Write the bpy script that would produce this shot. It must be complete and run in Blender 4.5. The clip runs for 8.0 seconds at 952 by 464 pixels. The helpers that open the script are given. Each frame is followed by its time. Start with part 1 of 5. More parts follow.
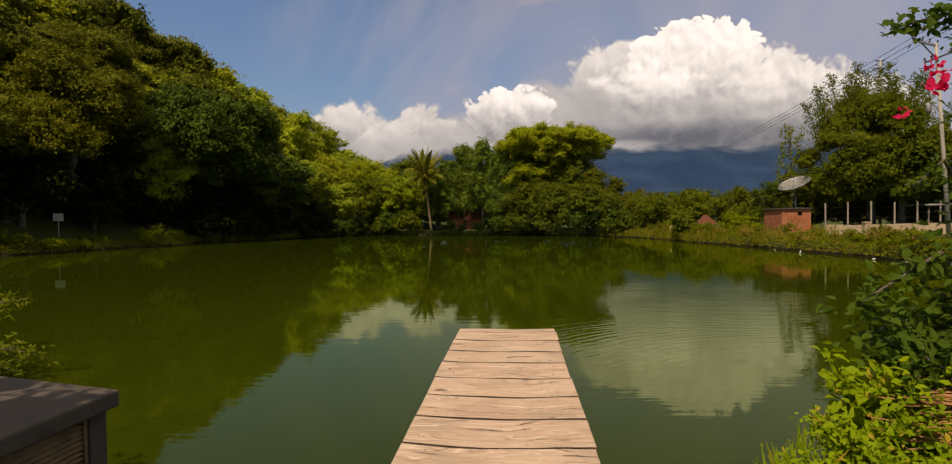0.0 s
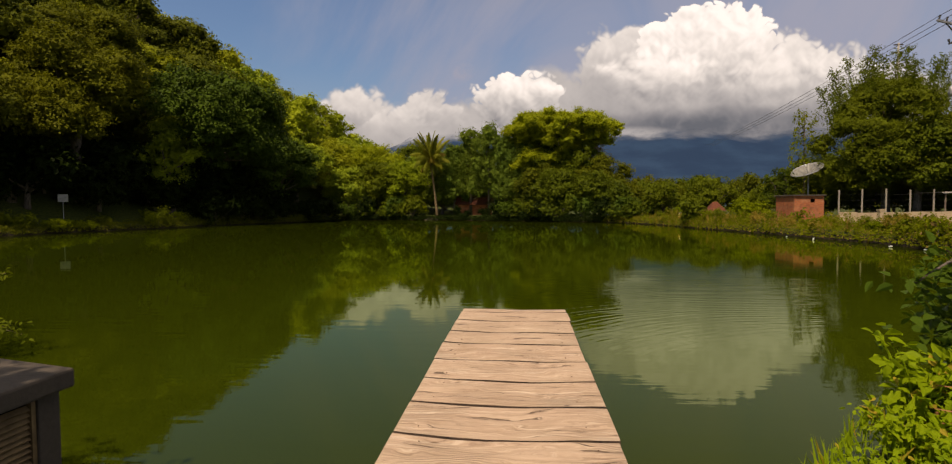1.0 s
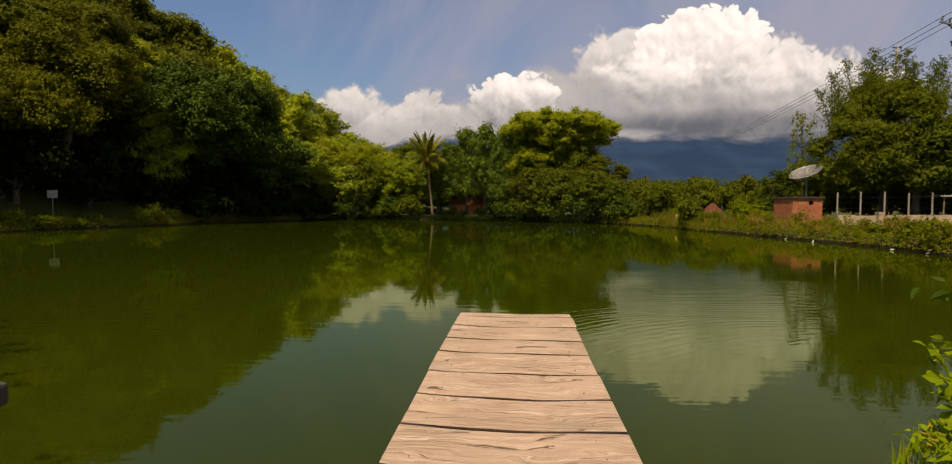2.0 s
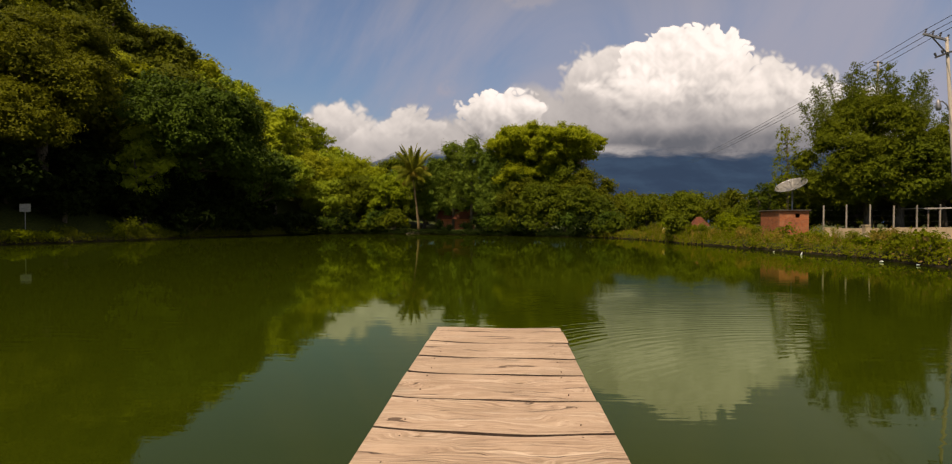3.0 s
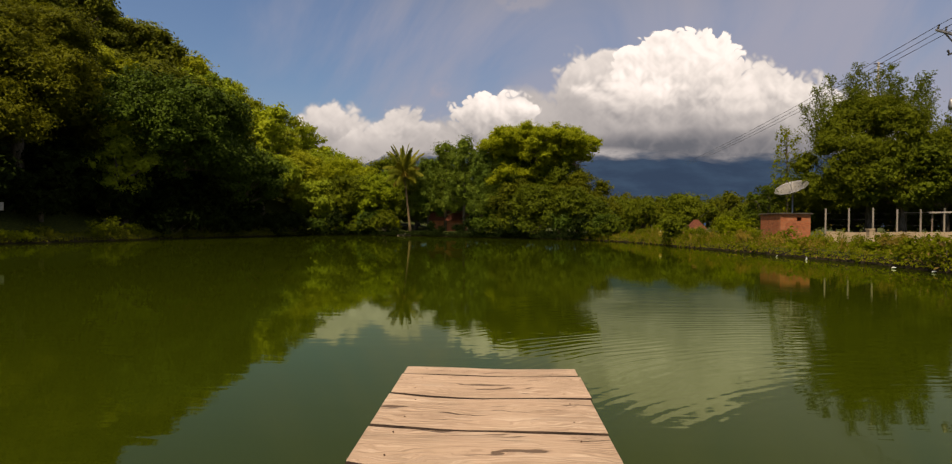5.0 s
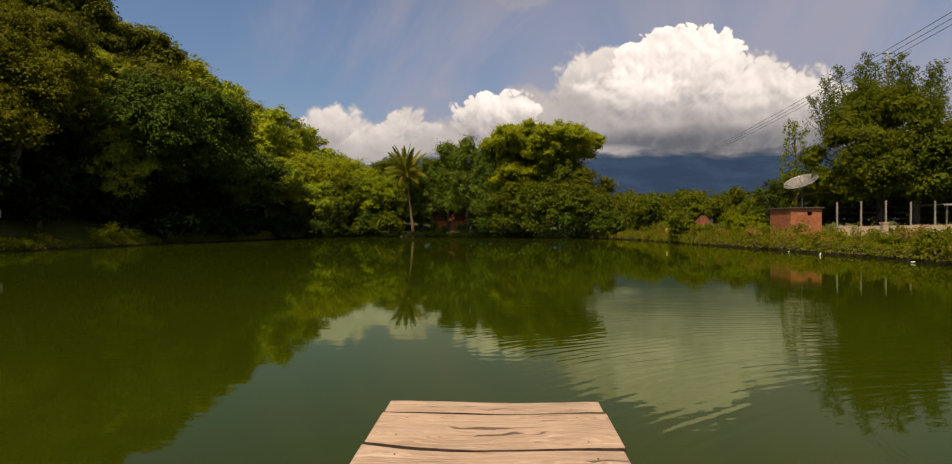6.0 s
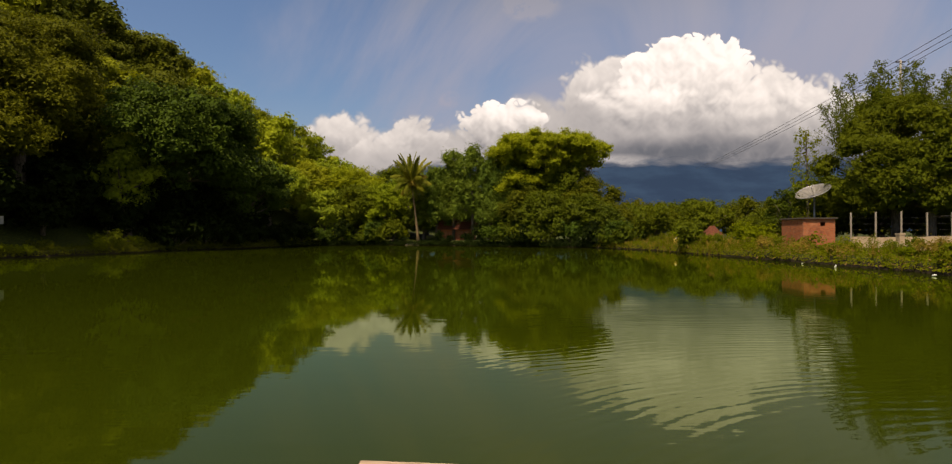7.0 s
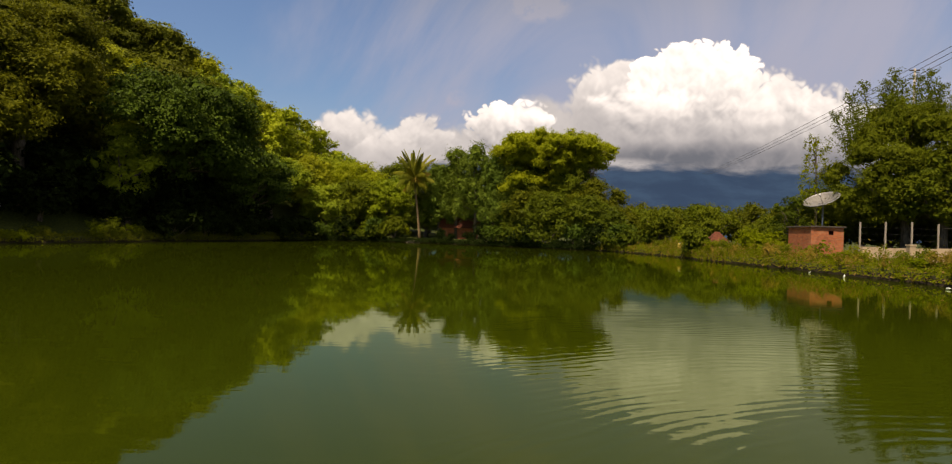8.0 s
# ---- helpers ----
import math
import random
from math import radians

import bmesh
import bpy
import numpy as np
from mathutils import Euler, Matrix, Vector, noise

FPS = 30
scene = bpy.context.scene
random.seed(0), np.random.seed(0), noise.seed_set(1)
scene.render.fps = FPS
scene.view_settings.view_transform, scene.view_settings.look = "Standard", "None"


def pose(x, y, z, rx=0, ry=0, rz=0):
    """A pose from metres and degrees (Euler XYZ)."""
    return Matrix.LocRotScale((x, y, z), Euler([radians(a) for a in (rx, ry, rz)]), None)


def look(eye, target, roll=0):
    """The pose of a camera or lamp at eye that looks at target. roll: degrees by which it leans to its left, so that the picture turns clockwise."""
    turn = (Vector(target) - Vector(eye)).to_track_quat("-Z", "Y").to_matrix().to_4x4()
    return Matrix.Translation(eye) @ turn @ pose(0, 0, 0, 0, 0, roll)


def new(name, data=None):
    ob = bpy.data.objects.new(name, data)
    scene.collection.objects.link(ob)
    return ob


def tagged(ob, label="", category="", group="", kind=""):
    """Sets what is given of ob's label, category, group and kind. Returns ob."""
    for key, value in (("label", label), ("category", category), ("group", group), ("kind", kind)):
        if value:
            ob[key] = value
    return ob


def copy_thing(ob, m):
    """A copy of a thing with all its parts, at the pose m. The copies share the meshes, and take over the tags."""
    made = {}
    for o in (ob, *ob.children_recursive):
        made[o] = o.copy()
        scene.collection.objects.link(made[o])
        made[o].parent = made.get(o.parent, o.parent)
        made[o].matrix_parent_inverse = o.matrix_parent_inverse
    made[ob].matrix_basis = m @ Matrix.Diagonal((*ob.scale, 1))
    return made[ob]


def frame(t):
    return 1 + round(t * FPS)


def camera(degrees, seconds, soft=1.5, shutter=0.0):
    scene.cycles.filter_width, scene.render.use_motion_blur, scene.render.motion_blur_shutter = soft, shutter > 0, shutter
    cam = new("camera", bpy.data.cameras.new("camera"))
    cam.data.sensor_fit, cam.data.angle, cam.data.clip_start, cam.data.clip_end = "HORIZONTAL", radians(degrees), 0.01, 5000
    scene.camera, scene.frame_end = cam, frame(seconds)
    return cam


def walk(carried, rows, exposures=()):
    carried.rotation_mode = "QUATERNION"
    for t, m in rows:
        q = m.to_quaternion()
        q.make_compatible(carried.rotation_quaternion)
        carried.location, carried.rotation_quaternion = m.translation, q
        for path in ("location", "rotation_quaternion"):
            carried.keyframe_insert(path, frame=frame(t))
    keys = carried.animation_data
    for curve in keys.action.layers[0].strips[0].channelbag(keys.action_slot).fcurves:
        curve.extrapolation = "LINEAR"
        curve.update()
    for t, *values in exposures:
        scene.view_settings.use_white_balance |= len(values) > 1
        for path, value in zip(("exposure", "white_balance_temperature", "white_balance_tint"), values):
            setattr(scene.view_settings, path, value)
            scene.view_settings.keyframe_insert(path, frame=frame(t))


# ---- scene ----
cam = camera(80.9, 8.0, 1.2)
PATH = [
    (0, (0.442, 0.092, 2.149), (0.305, 2.087, 2.106), -0.8),
    (0.5, (0.408, 0.323, 2.078), (0.261, 2.317, 2.008), -0.8),
    (1, (0.411, 0.604, 1.976), (0.252, 2.596, 1.885), -0.3),
    (1.2, (0.394, 0.687, 1.955), (0.237, 2.678, 1.861), -0.1),
    (2.5, (0.336, 1.368, 1.895), (0.208, 3.362, 1.818), 0.2),
    (3, (0.377, 1.721, 1.794), (0.28, 3.719, 1.758), 0.1),
    (3.5, (0.36, 2.11, 1.805), (0.295, 4.109, 1.787), 0.2),
    (4, (0.359, 2.493, 1.784), (0.303, 4.492, 1.764), 0.4),
    (4.5, (0.358, 2.814, 1.796), (0.29, 4.813, 1.769), 0.7),
    (6, (0.376, 3.921, 1.79), (0.291, 5.919, 1.76), -0.5),
    (6.5, (0.361, 4.291, 1.792), (0.269, 6.289, 1.776), -0.6),
    (7, (0.407, 4.575, 1.816), (0.301, 6.572, 1.817), -0.2),
    (7.5, (0.536, 4.893, 1.781), (0.415, 6.889, 1.789), 0.8),
    (8, (0.564, 5.266, 1.735), (0.446, 7.262, 1.735), 1.5),
]
EXPOSURES = [(0.0, 0.0, 8250, 20), (6.5, 0.0, 8250, 20), (8.0, 0.25, 8250, 20)]
walk(cam, [(t, look(eye, target, roll)) for t, eye, target, roll in PATH], EXPOSURES)

# ---- world, sun ----
SUN_EL, SUN_AZ = 58.0, 206.0     # azimuth clockwise from the +y axis
SKY_STRENGTH, CLOUD_STRENGTH = 0.082, 1.0


def node(nt, kind, **props):
    n = nt.nodes.new(kind)
    for k, v in props.items():
        if k == "op":
            n.operation = v
        elif k == "blend":
            n.blend_type = v
    return n


def plug(nt, value, socket):
    if isinstance(value, bpy.types.NodeSocket):
        nt.links.new(value, socket)
    else:
        socket.default_value = value


def calc(nt, op, a, b=0.0, c=0.0, clamp=False):
    n = node(nt, "ShaderNodeMath", op=op)
    n.use_clamp = clamp
    for i, v in enumerate((a, b, c)):
        plug(nt, v, n.inputs[i])
    return n.outputs[0]


def mix(nt, fac, a, b, blend="MIX"):
    n = nt.nodes.new("ShaderNodeMix")
    n.data_type, n.blend_type = "RGBA", blend
    for s, v in ((n.inputs[0], fac), (n.inputs[6], a), (n.inputs[7], b)):
        plug(nt, (*v, 1.0) if isinstance(v, tuple) and len(v) == 3 else v, s)
    return n.outputs[2]


def remap(nt, value, a, b, lo=0.0, hi=1.0, smooth=True):
    n = nt.nodes.new("ShaderNodeMapRange")
    n.interpolation_type = "SMOOTHSTEP" if smooth else "LINEAR"
    for i, v in enumerate((value, a, b, lo, hi)):
        plug(nt, v, n.inputs[i])
    return n.outputs[0]


def noise_tex(nt, vector, scale, detail=3.0, rough=0.5, distortion=0.0):
    n = nt.nodes.new("ShaderNodeTexNoise")
    if vector is not None:
        nt.links.new(vector, n.inputs["Vector"])
    for k, v in (("Scale", scale), ("Detail", detail), ("Roughness", rough), ("Distortion", distortion)):
        n.inputs[k].default_value = v
    return n.outputs[0]


def combine(nt, x, y, z=0.0):
    n = nt.nodes.new("ShaderNodeCombineXYZ")
    for i, v in enumerate((x, y, z)):
        plug(nt, v, n.inputs[i])
    return n.outputs[0]


def ramp(nt, fac, stops, interpolation="LINEAR"):
    n = nt.nodes.new("ShaderNodeValToRGB")
    n.color_ramp.interpolation = interpolation
    el = n.color_ramp.elements
    while len(el) < len(stops):
        el.new(0.5)
    for e, (p, v) in zip(el, stops):
        e.position = p
        e.color = (v, v, v, 1.0) if not isinstance(v, tuple) else (*v, 1.0)
    nt.links.new(fac, n.inputs[0])
    return n.outputs[0]


def make_world():
    w = bpy.data.worlds.new("sky")
    scene.world = w
    w.use_nodes = True
    nt = w.node_tree
    nt.nodes.clear()
    sky = nt.nodes.new("ShaderNodeTexSky")
    sky.sky_type, sky.sun_disc = "NISHITA", False
    sky.sun_elevation, sky.sun_rotation = radians(SUN_EL), radians(SUN_AZ)
    sky.air_density, sky.dust_density, sky.ozone_density = 1.3, 1.5, 1.5
    coord = nt.nodes.new("ShaderNodeTexCoord")
    split = nt.nodes.new("ShaderNodeSeparateXYZ")
    nt.links.new(coord.outputs["Generated"], split.inputs[0])
    dx, dy, dz = split.outputs
    # slope coordinates on a plane ahead of the pond
    ahead = calc(nt, "MAXIMUM", dy, 0.05)
    u = calc(nt, "DIVIDE", dx, ahead)
    v = calc(nt, "DIVIDE", dz, ahead)
    uv = combine(nt, u, v)
    # cauliflower heads: creased billows on three scales, warped a little
    def flat_noise(vec, scale, detail):
        n = nt.nodes.new("ShaderNodeTexNoise")
        n.noise_dimensions = "2D"
        nt.links.new(vec, n.inputs["Vector"])
        n.inputs["Scale"].default_value, n.inputs["Detail"].default_value = scale, detail
        return n
    warp = nt.nodes.new("ShaderNodeVectorMath")
    warp.operation = "MULTIPLY_ADD"
    nt.links.new(flat_noise(uv, 9.0, 4.0).outputs["Color"], warp.inputs[0])
    warp.inputs[1].default_value = (0.022, 0.022, 0)
    nt.links.new(uv, warp.inputs[2])
    warped = warp.outputs[0]
    shifted = nt.nodes.new("ShaderNodeVectorMath")
    shifted.operation = "ADD"
    nt.links.new(warped, shifted.inputs[0])
    shifted.inputs[1].default_value = (0.007, 0.011, 0)

    def billows(vec):
        total = 0.0
        for scale, amp in ((11.0, 0.030), (30.0, 0.024), (72.0, 0.012)):
            n = flat_noise(vec, scale, 0.0).outputs[0]
            puff = calc(nt, "ABSOLUTE", calc(nt, "SUBTRACT", n, 0.5))
            total = calc(nt, "ADD", calc(nt, "MULTIPLY", puff, amp * 2), total)
        return total
    here, there = billows(warped), billows(shifted.outputs[0])
    relief = calc(nt, "MULTIPLY", calc(nt, "SUBTRACT", here, there), 11.0)
    bumps = calc(nt, "SUBTRACT", calc(nt, "MINIMUM", here, 0.030), 0.012)
    split_w = nt.nodes.new("ShaderNodeSeparateXYZ")
    nt.links.new(warped, split_w.inputs[0])
    wu, wv = split_w.outputs[0], split_w.outputs[1]
    broad = calc(nt, "MULTIPLY", calc(nt, "SUBTRACT", noise_tex(nt, uv, 8.0, 3.0, 0.55), 0.5), 0.55)

    def spot(cu, cv, ru, rv, gain):
        a, b = calc(nt, "DIVIDE", calc(nt, "SUBTRACT", u, cu), ru), calc(nt, "DIVIDE", calc(nt, "SUBTRACT", v, cv), rv)
        return remap(nt, calc(nt, "ADD", calc(nt, "MULTIPLY", a, a), calc(nt, "MULTIPLY", b, b)), 0.0, 1.0, gain, 0.0)

    def heap(cu, cv, ru, rv, low, high, edge, lumpy, crisp):
        """One cumulus mass: how far it covers, and its tone from grey foot to lit crown."""
        a = calc(nt, "DIVIDE", calc(nt, "SUBTRACT", wu, cu + 0.011), ru)
        b = calc(nt, "DIVIDE", calc(nt, "SUBTRACT", wv, cv + 0.011), rv)
        foot = calc(nt, "MAXIMUM", b, calc(nt, "MULTIPLY", b, -0.5))
        d = calc(nt, "SUBTRACT", 1.0, calc(nt, "SQRT", calc(nt, "ADD", calc(nt, "MULTIPLY", a, a), calc(nt, "MULTIPLY", foot, foot))))
        d = calc(nt, "ADD", calc(nt, "MULTIPLY", d, rv), calc(nt, "MULTIPLY", bumps, lumpy))
        shade = calc(nt, "ADD", remap(nt, b, -0.9, 0.75, low, high), calc(nt, "MULTIPLY", relief, crisp))
        return remap(nt, d, 0.0, edge), calc(nt, "ADD", shade, calc(nt, "MULTIPLY", broad, 1.1 - crisp * 0.5))

    # back to front: soft banks, shoulders, the tower, the small lit head, the left-hand puffs
    heaps = [(0.34, 0.150, 0.40, 0.105, 0.22, 0.56, 0.035, 0.6, 0.10),
             (0.615, 0.165, 0.11, 0.080, 0.36, 0.70, 0.024, 0.8, 0.25),
             (0.50, 0.205, 0.105, 0.074, 0.42, 0.80, 0.016, 0.9, 0.45),
             (0.170, 0.240, 0.080, 0.072, 0.44, 0.72, 0.018, 0.8, 0.30),
             (0.322, 0.250, 0.118, 0.094, 0.50, 0.98, 0.005, 0.9, 0.5),
             (0.25, 0.225, 0.12, 0.050, 0.40, 0.98, 0.030, 0.9, 0.5),
             (0.452, 0.222, 0.075, 0.066, 0.48, 0.84, 0.014, 0.9, 0.45),
             (0.43, 0.200, 0.11, 0.050, 0.38, 0.80, 0.030, 0.9, 0.45),
             (-0.13, 0.130, 0.28, 0.068, 0.40, 0.56, 0.026, 0.6, 0.15),
             (0.06, 0.160, 0.17, 0.084, 0.36, 0.56, 0.028, 0.6, 0.15),
             (-0.012, 0.190, 0.072, 0.042, 0.42, 0.92, 0.007, 0.9, 0.6),
             (-0.165, 0.155, 0.072, 0.050, 0.42, 0.74, 0.012, 0.8, 0.35),
             (-0.290, 0.158, 0.085, 0.060, 0.40, 0.66, 0.018, 0.7, 0.25),
             (-0.225, 0.140, 0.075, 0.040, 0.38, 0.70, 0.014, 0.7, 0.3),
             (-0.10, 0.120, 0.40, 0.034, 0.40, 0.52, 0.030, 0.6, 0.1),
             (0.30, 0.165, 0.24, 0.032, 0.20, 0.46, 0.045, 0.8, 0.15)]
    cover, tone = 0.0, 0.5
    for row in heaps:
        on, shade = heap(*row)
        tone = calc(nt, "ADD", calc(nt, "MULTIPLY", on, calc(nt, "SUBTRACT", shade, tone)), tone)
        cover = calc(nt, "MAXIMUM", on, cover)
    tone = calc(nt, "ADD", tone, spot(0.37, 0.126, 0.34, 0.050, -0.28))
    tone = calc(nt, "ADD", tone, spot(0.20, 0.121, 0.09, 0.020, 0.38), clamp=True)
    cloud = ramp(nt, tone, [(0.0, (0.120, 0.148, 0.195)), (0.3, (0.28, 0.31, 0.36)), (0.6, (0.51, 0.55, 0.60)), (0.85, (0.79, 0.84, 0.89)), (1.0, (0.97, 1.02, 1.09))])
    # thin high veil, denser ahead and to the right
    streak = nt.nodes.new("ShaderNodeMapping")
    turned = nt.nodes.new("ShaderNodeMapping")
    turned.inputs["Rotation"].default_value = (0, 0, radians(-48))
    nt.links.new(uv, turned.inputs[0])
    streak.inputs["Scale"].default_value = (1.0, 1.7, 1.0)
    nt.links.new(turned.outputs[0], streak.inputs[0])
    veil = noise_tex(nt, streak.outputs[0], 1.3, 6.0, 0.58, 0.8)
    veil_all = noise_tex(nt, coord.outputs["Generated"], 2.2, 4.0, 0.55)
    front = remap(nt, dy, 0.05, 0.35)
    veil = calc(nt, "ADD", calc(nt, "MULTIPLY", veil, front), calc(nt, "MULTIPLY", veil_all, calc(nt, "SUBTRACT", 1.0, front)))
    lean = remap(nt, u, -0.60, 0.15, -0.22, 0.16)
    veil = remap(nt, calc(nt, "ADD", veil, lean), 0.32, 0.70, 0.03, 0.95)
    wisps = calc(nt, "ADD", spot(0.045, 0.405, 0.065, 0.035, 0.55), spot(-0.100, 0.238, 0.024, 0.020, 0.35))
    veil = calc(nt, "ADD", veil, calc(nt, "MULTIPLY", wisps, remap(nt, noise_tex(nt, uv, 22.0, 4.0, 0.6), 0.35, 0.6)), clamp=True)
    haze = remap(nt, dz, 0.0, 0.3, 0.45, 0.0)
    veil = calc(nt, "MAXIMUM", veil, haze)
    # high sky, added: dark band for the water, bright zenith for fill light
    high = remap(nt, dz, 0.36, 0.62, 0.0, 0.75)
    veil = calc(nt, "MAXIMUM", veil, high)
    skyc = mix(nt, veil, mix(nt, 1.0, sky_scaled(nt, sky.outputs[0]), (0.66, 0.97, 1.34), "MULTIPLY"), mix(nt, remap(nt, dz, 0.60, 0.85), mix(nt, remap(nt, dz, 0.30, 0.55), (0.300, 0.362, 0.520), (0.17, 0.21, 0.22)), (0.80, 0.82, 0.86)))
    cover = calc(nt, "MULTIPLY", cover, front)
    full = mix(nt, cover, skyc, cloud)
    bg = nt.nodes.new("ShaderNodeBackground")
    nt.links.new(full, bg.inputs[0])
    bg.inputs[1].default_value = CLOUD_STRENGTH
    out = nt.nodes.new("ShaderNodeOutputWorld")
    nt.links.new(bg.outputs[0], out.inputs[0])
    sun = bpy.data.lights.new("sun", "SUN")
    sun.energy, sun.angle, sun.color = 4.5, radians(0.53), (1.0, 0.93, 0.80)
    ob = new("sun", sun)
    a, e = radians(SUN_AZ), radians(SUN_EL)
    way = Vector((math.sin(a) * math.cos(e), math.cos(a) * math.cos(e), math.sin(e)))
    ob.matrix_world = look(way * 100, (0, 0, 0))


def sky_scaled(nt, colour):
    n = nt.nodes.new("ShaderNodeVectorMath")
    n.operation = "SCALE"
    nt.links.new(colour, n.inputs[0])
    n.inputs["Scale"].default_value = SKY_STRENGTH
    return n.outputs[0]


make_world()


# ---- materials ----
def material(name, rough=0.8, spec=0.3):
    m = bpy.data.materials.new(name)
    m.use_nodes = True
    nt = m.node_tree
    p = nt.nodes["Principled BSDF"]
    p.inputs["Roughness"].default_value = rough
    p.inputs["Specular IOR Level"].default_value = spec
    return m, nt, p


def object_coord(nt):
    return nt.nodes.new("ShaderNodeTexCoord").outputs["Object"]


def world_coord(nt):
    return nt.nodes.new("ShaderNodeNewGeometry").outputs["Position"]


def bump(nt, p, height, strength, distance):
    b = nt.nodes.new("ShaderNodeBump")
    b.inputs["Strength"].default_value, b.inputs["Distance"].default_value = strength, distance
    nt.links.new(height, b.inputs["Height"])
    nt.links.new(b.outputs[0], p.inputs["Normal"])


def scaled(nt, vec, scale, rot=(0, 0, 0)):
    n = nt.nodes.new("ShaderNodeMapping")
    n.inputs["Scale"].default_value, n.inputs["Rotation"].default_value = scale, rot
    nt.links.new(vec, n.inputs[0])
    return n.outputs[0]


def leaf_material(name, dark, light, through_light=0.27, rough=0.55, dry=None, dry_share=0.0):
    m, nt, p = material(name, rough, 0.03)
    rnd = nt.nodes.new("ShaderNodeNewGeometry").outputs["Random Per Island"]
    ob = nt.nodes.new("ShaderNodeObjectInfo").outputs["Random"]
    patch = noise_tex(nt, world_coord(nt), 0.35, 3.0)
    f = calc(nt, "ADD", calc(nt, "MULTIPLY", rnd, 0.5), calc(nt, "MULTIPLY", remap(nt, patch, 0.3, 0.7), 0.5))
    col = mix(nt, f, dark, light)
    col = mix(nt, calc(nt, "MULTIPLY", ob, 0.55), col, (light[0] * 1.12, light[1] * 1.02, light[2] * 0.8))
    if dry:
        col = mix(nt, calc(nt, "GREATER_THAN", calc(nt, "FRACT", calc(nt, "MULTIPLY", rnd, 7.31)), 1 - dry_share), col, dry)
    nt.links.new(col, p.inputs["Base Color"])
    # leaves of one spray share the light: normals lean to the sky
    lean = nt.nodes.new("ShaderNodeVectorMath")
    lean.operation = "MULTIPLY_ADD"
    nt.links.new(nt.nodes.new("ShaderNodeNewGeometry").outputs["Normal"], lean.inputs[0])
    lean.inputs[1].default_value, lean.inputs[2].default_value = (0.72, 0.72, 0.72), (0.0, 0.0, 0.28)
    nt.links.new(lean.outputs[0], p.inputs["Normal"])
    t = nt.nodes.new("ShaderNodeBsdfTranslucent")
    nt.links.new(mix(nt, 0.5, col, (light[0] * 1.6, light[1] * 1.5, light[2] * 0.8)), t.inputs[0])
    s = nt.nodes.new("ShaderNodeMixShader")
    s.inputs[0].default_value = through_light
    nt.links.new(p.outputs[0], s.inputs[1])
    nt.links.new(t.outputs[0], s.inputs[2])
    nt.links.new(s.outputs[0], nt.nodes["Material Output"].inputs[0])
    return m


def bark_material(name, a, b):
    m, nt, p = material(name, 0.9, 0.2)
    n = noise_tex(nt, scaled(nt, object_coord(nt), (6, 6, 1.2)), 2.0, 6.0, 0.6)
    nt.links.new(mix(nt, remap(nt, n, 0.3, 0.7), a, b), p.inputs["Base Color"])
    bump(nt, p, n, 0.6, 0.03)
    return m


def stone_material(name, a, b, scale=3.0, rough=0.9, stain=(0.06, 0.055, 0.045), stain_share=0.5):
    m, nt, p = material(name, rough, 0.25)
    c = object_coord(nt)
    fine, big = noise_tex(nt, c, scale * 9, 6.0, 0.65), noise_tex(nt, c, scale * 0.7, 4.0, 0.6)
    col = mix(nt, fine, a, b)
    col = mix(nt, remap(nt, big, 0.5, 0.75, 0.0, stain_share), col, stain)
    nt.links.new(col, p.inputs["Base Color"])
    bump(nt, p, fine, 0.4, 0.01)
    return m


def plain_material(name, colour, rough=0.6, metal=0.0, vary=0.25):
    m, nt, p = material(name, rough, 0.4)
    n = noise_tex(nt, object_coord(nt), 7.0, 5.0, 0.6)
    nt.links.new(mix(nt, remap(nt, n, 0.3, 0.7), tuple(c * (1 - vary) for c in colour), tuple(min(1, c * (1 + vary)) for c in colour)), p.inputs["Base Color"])
    p.inputs["Metallic"].default_value = metal
    return m


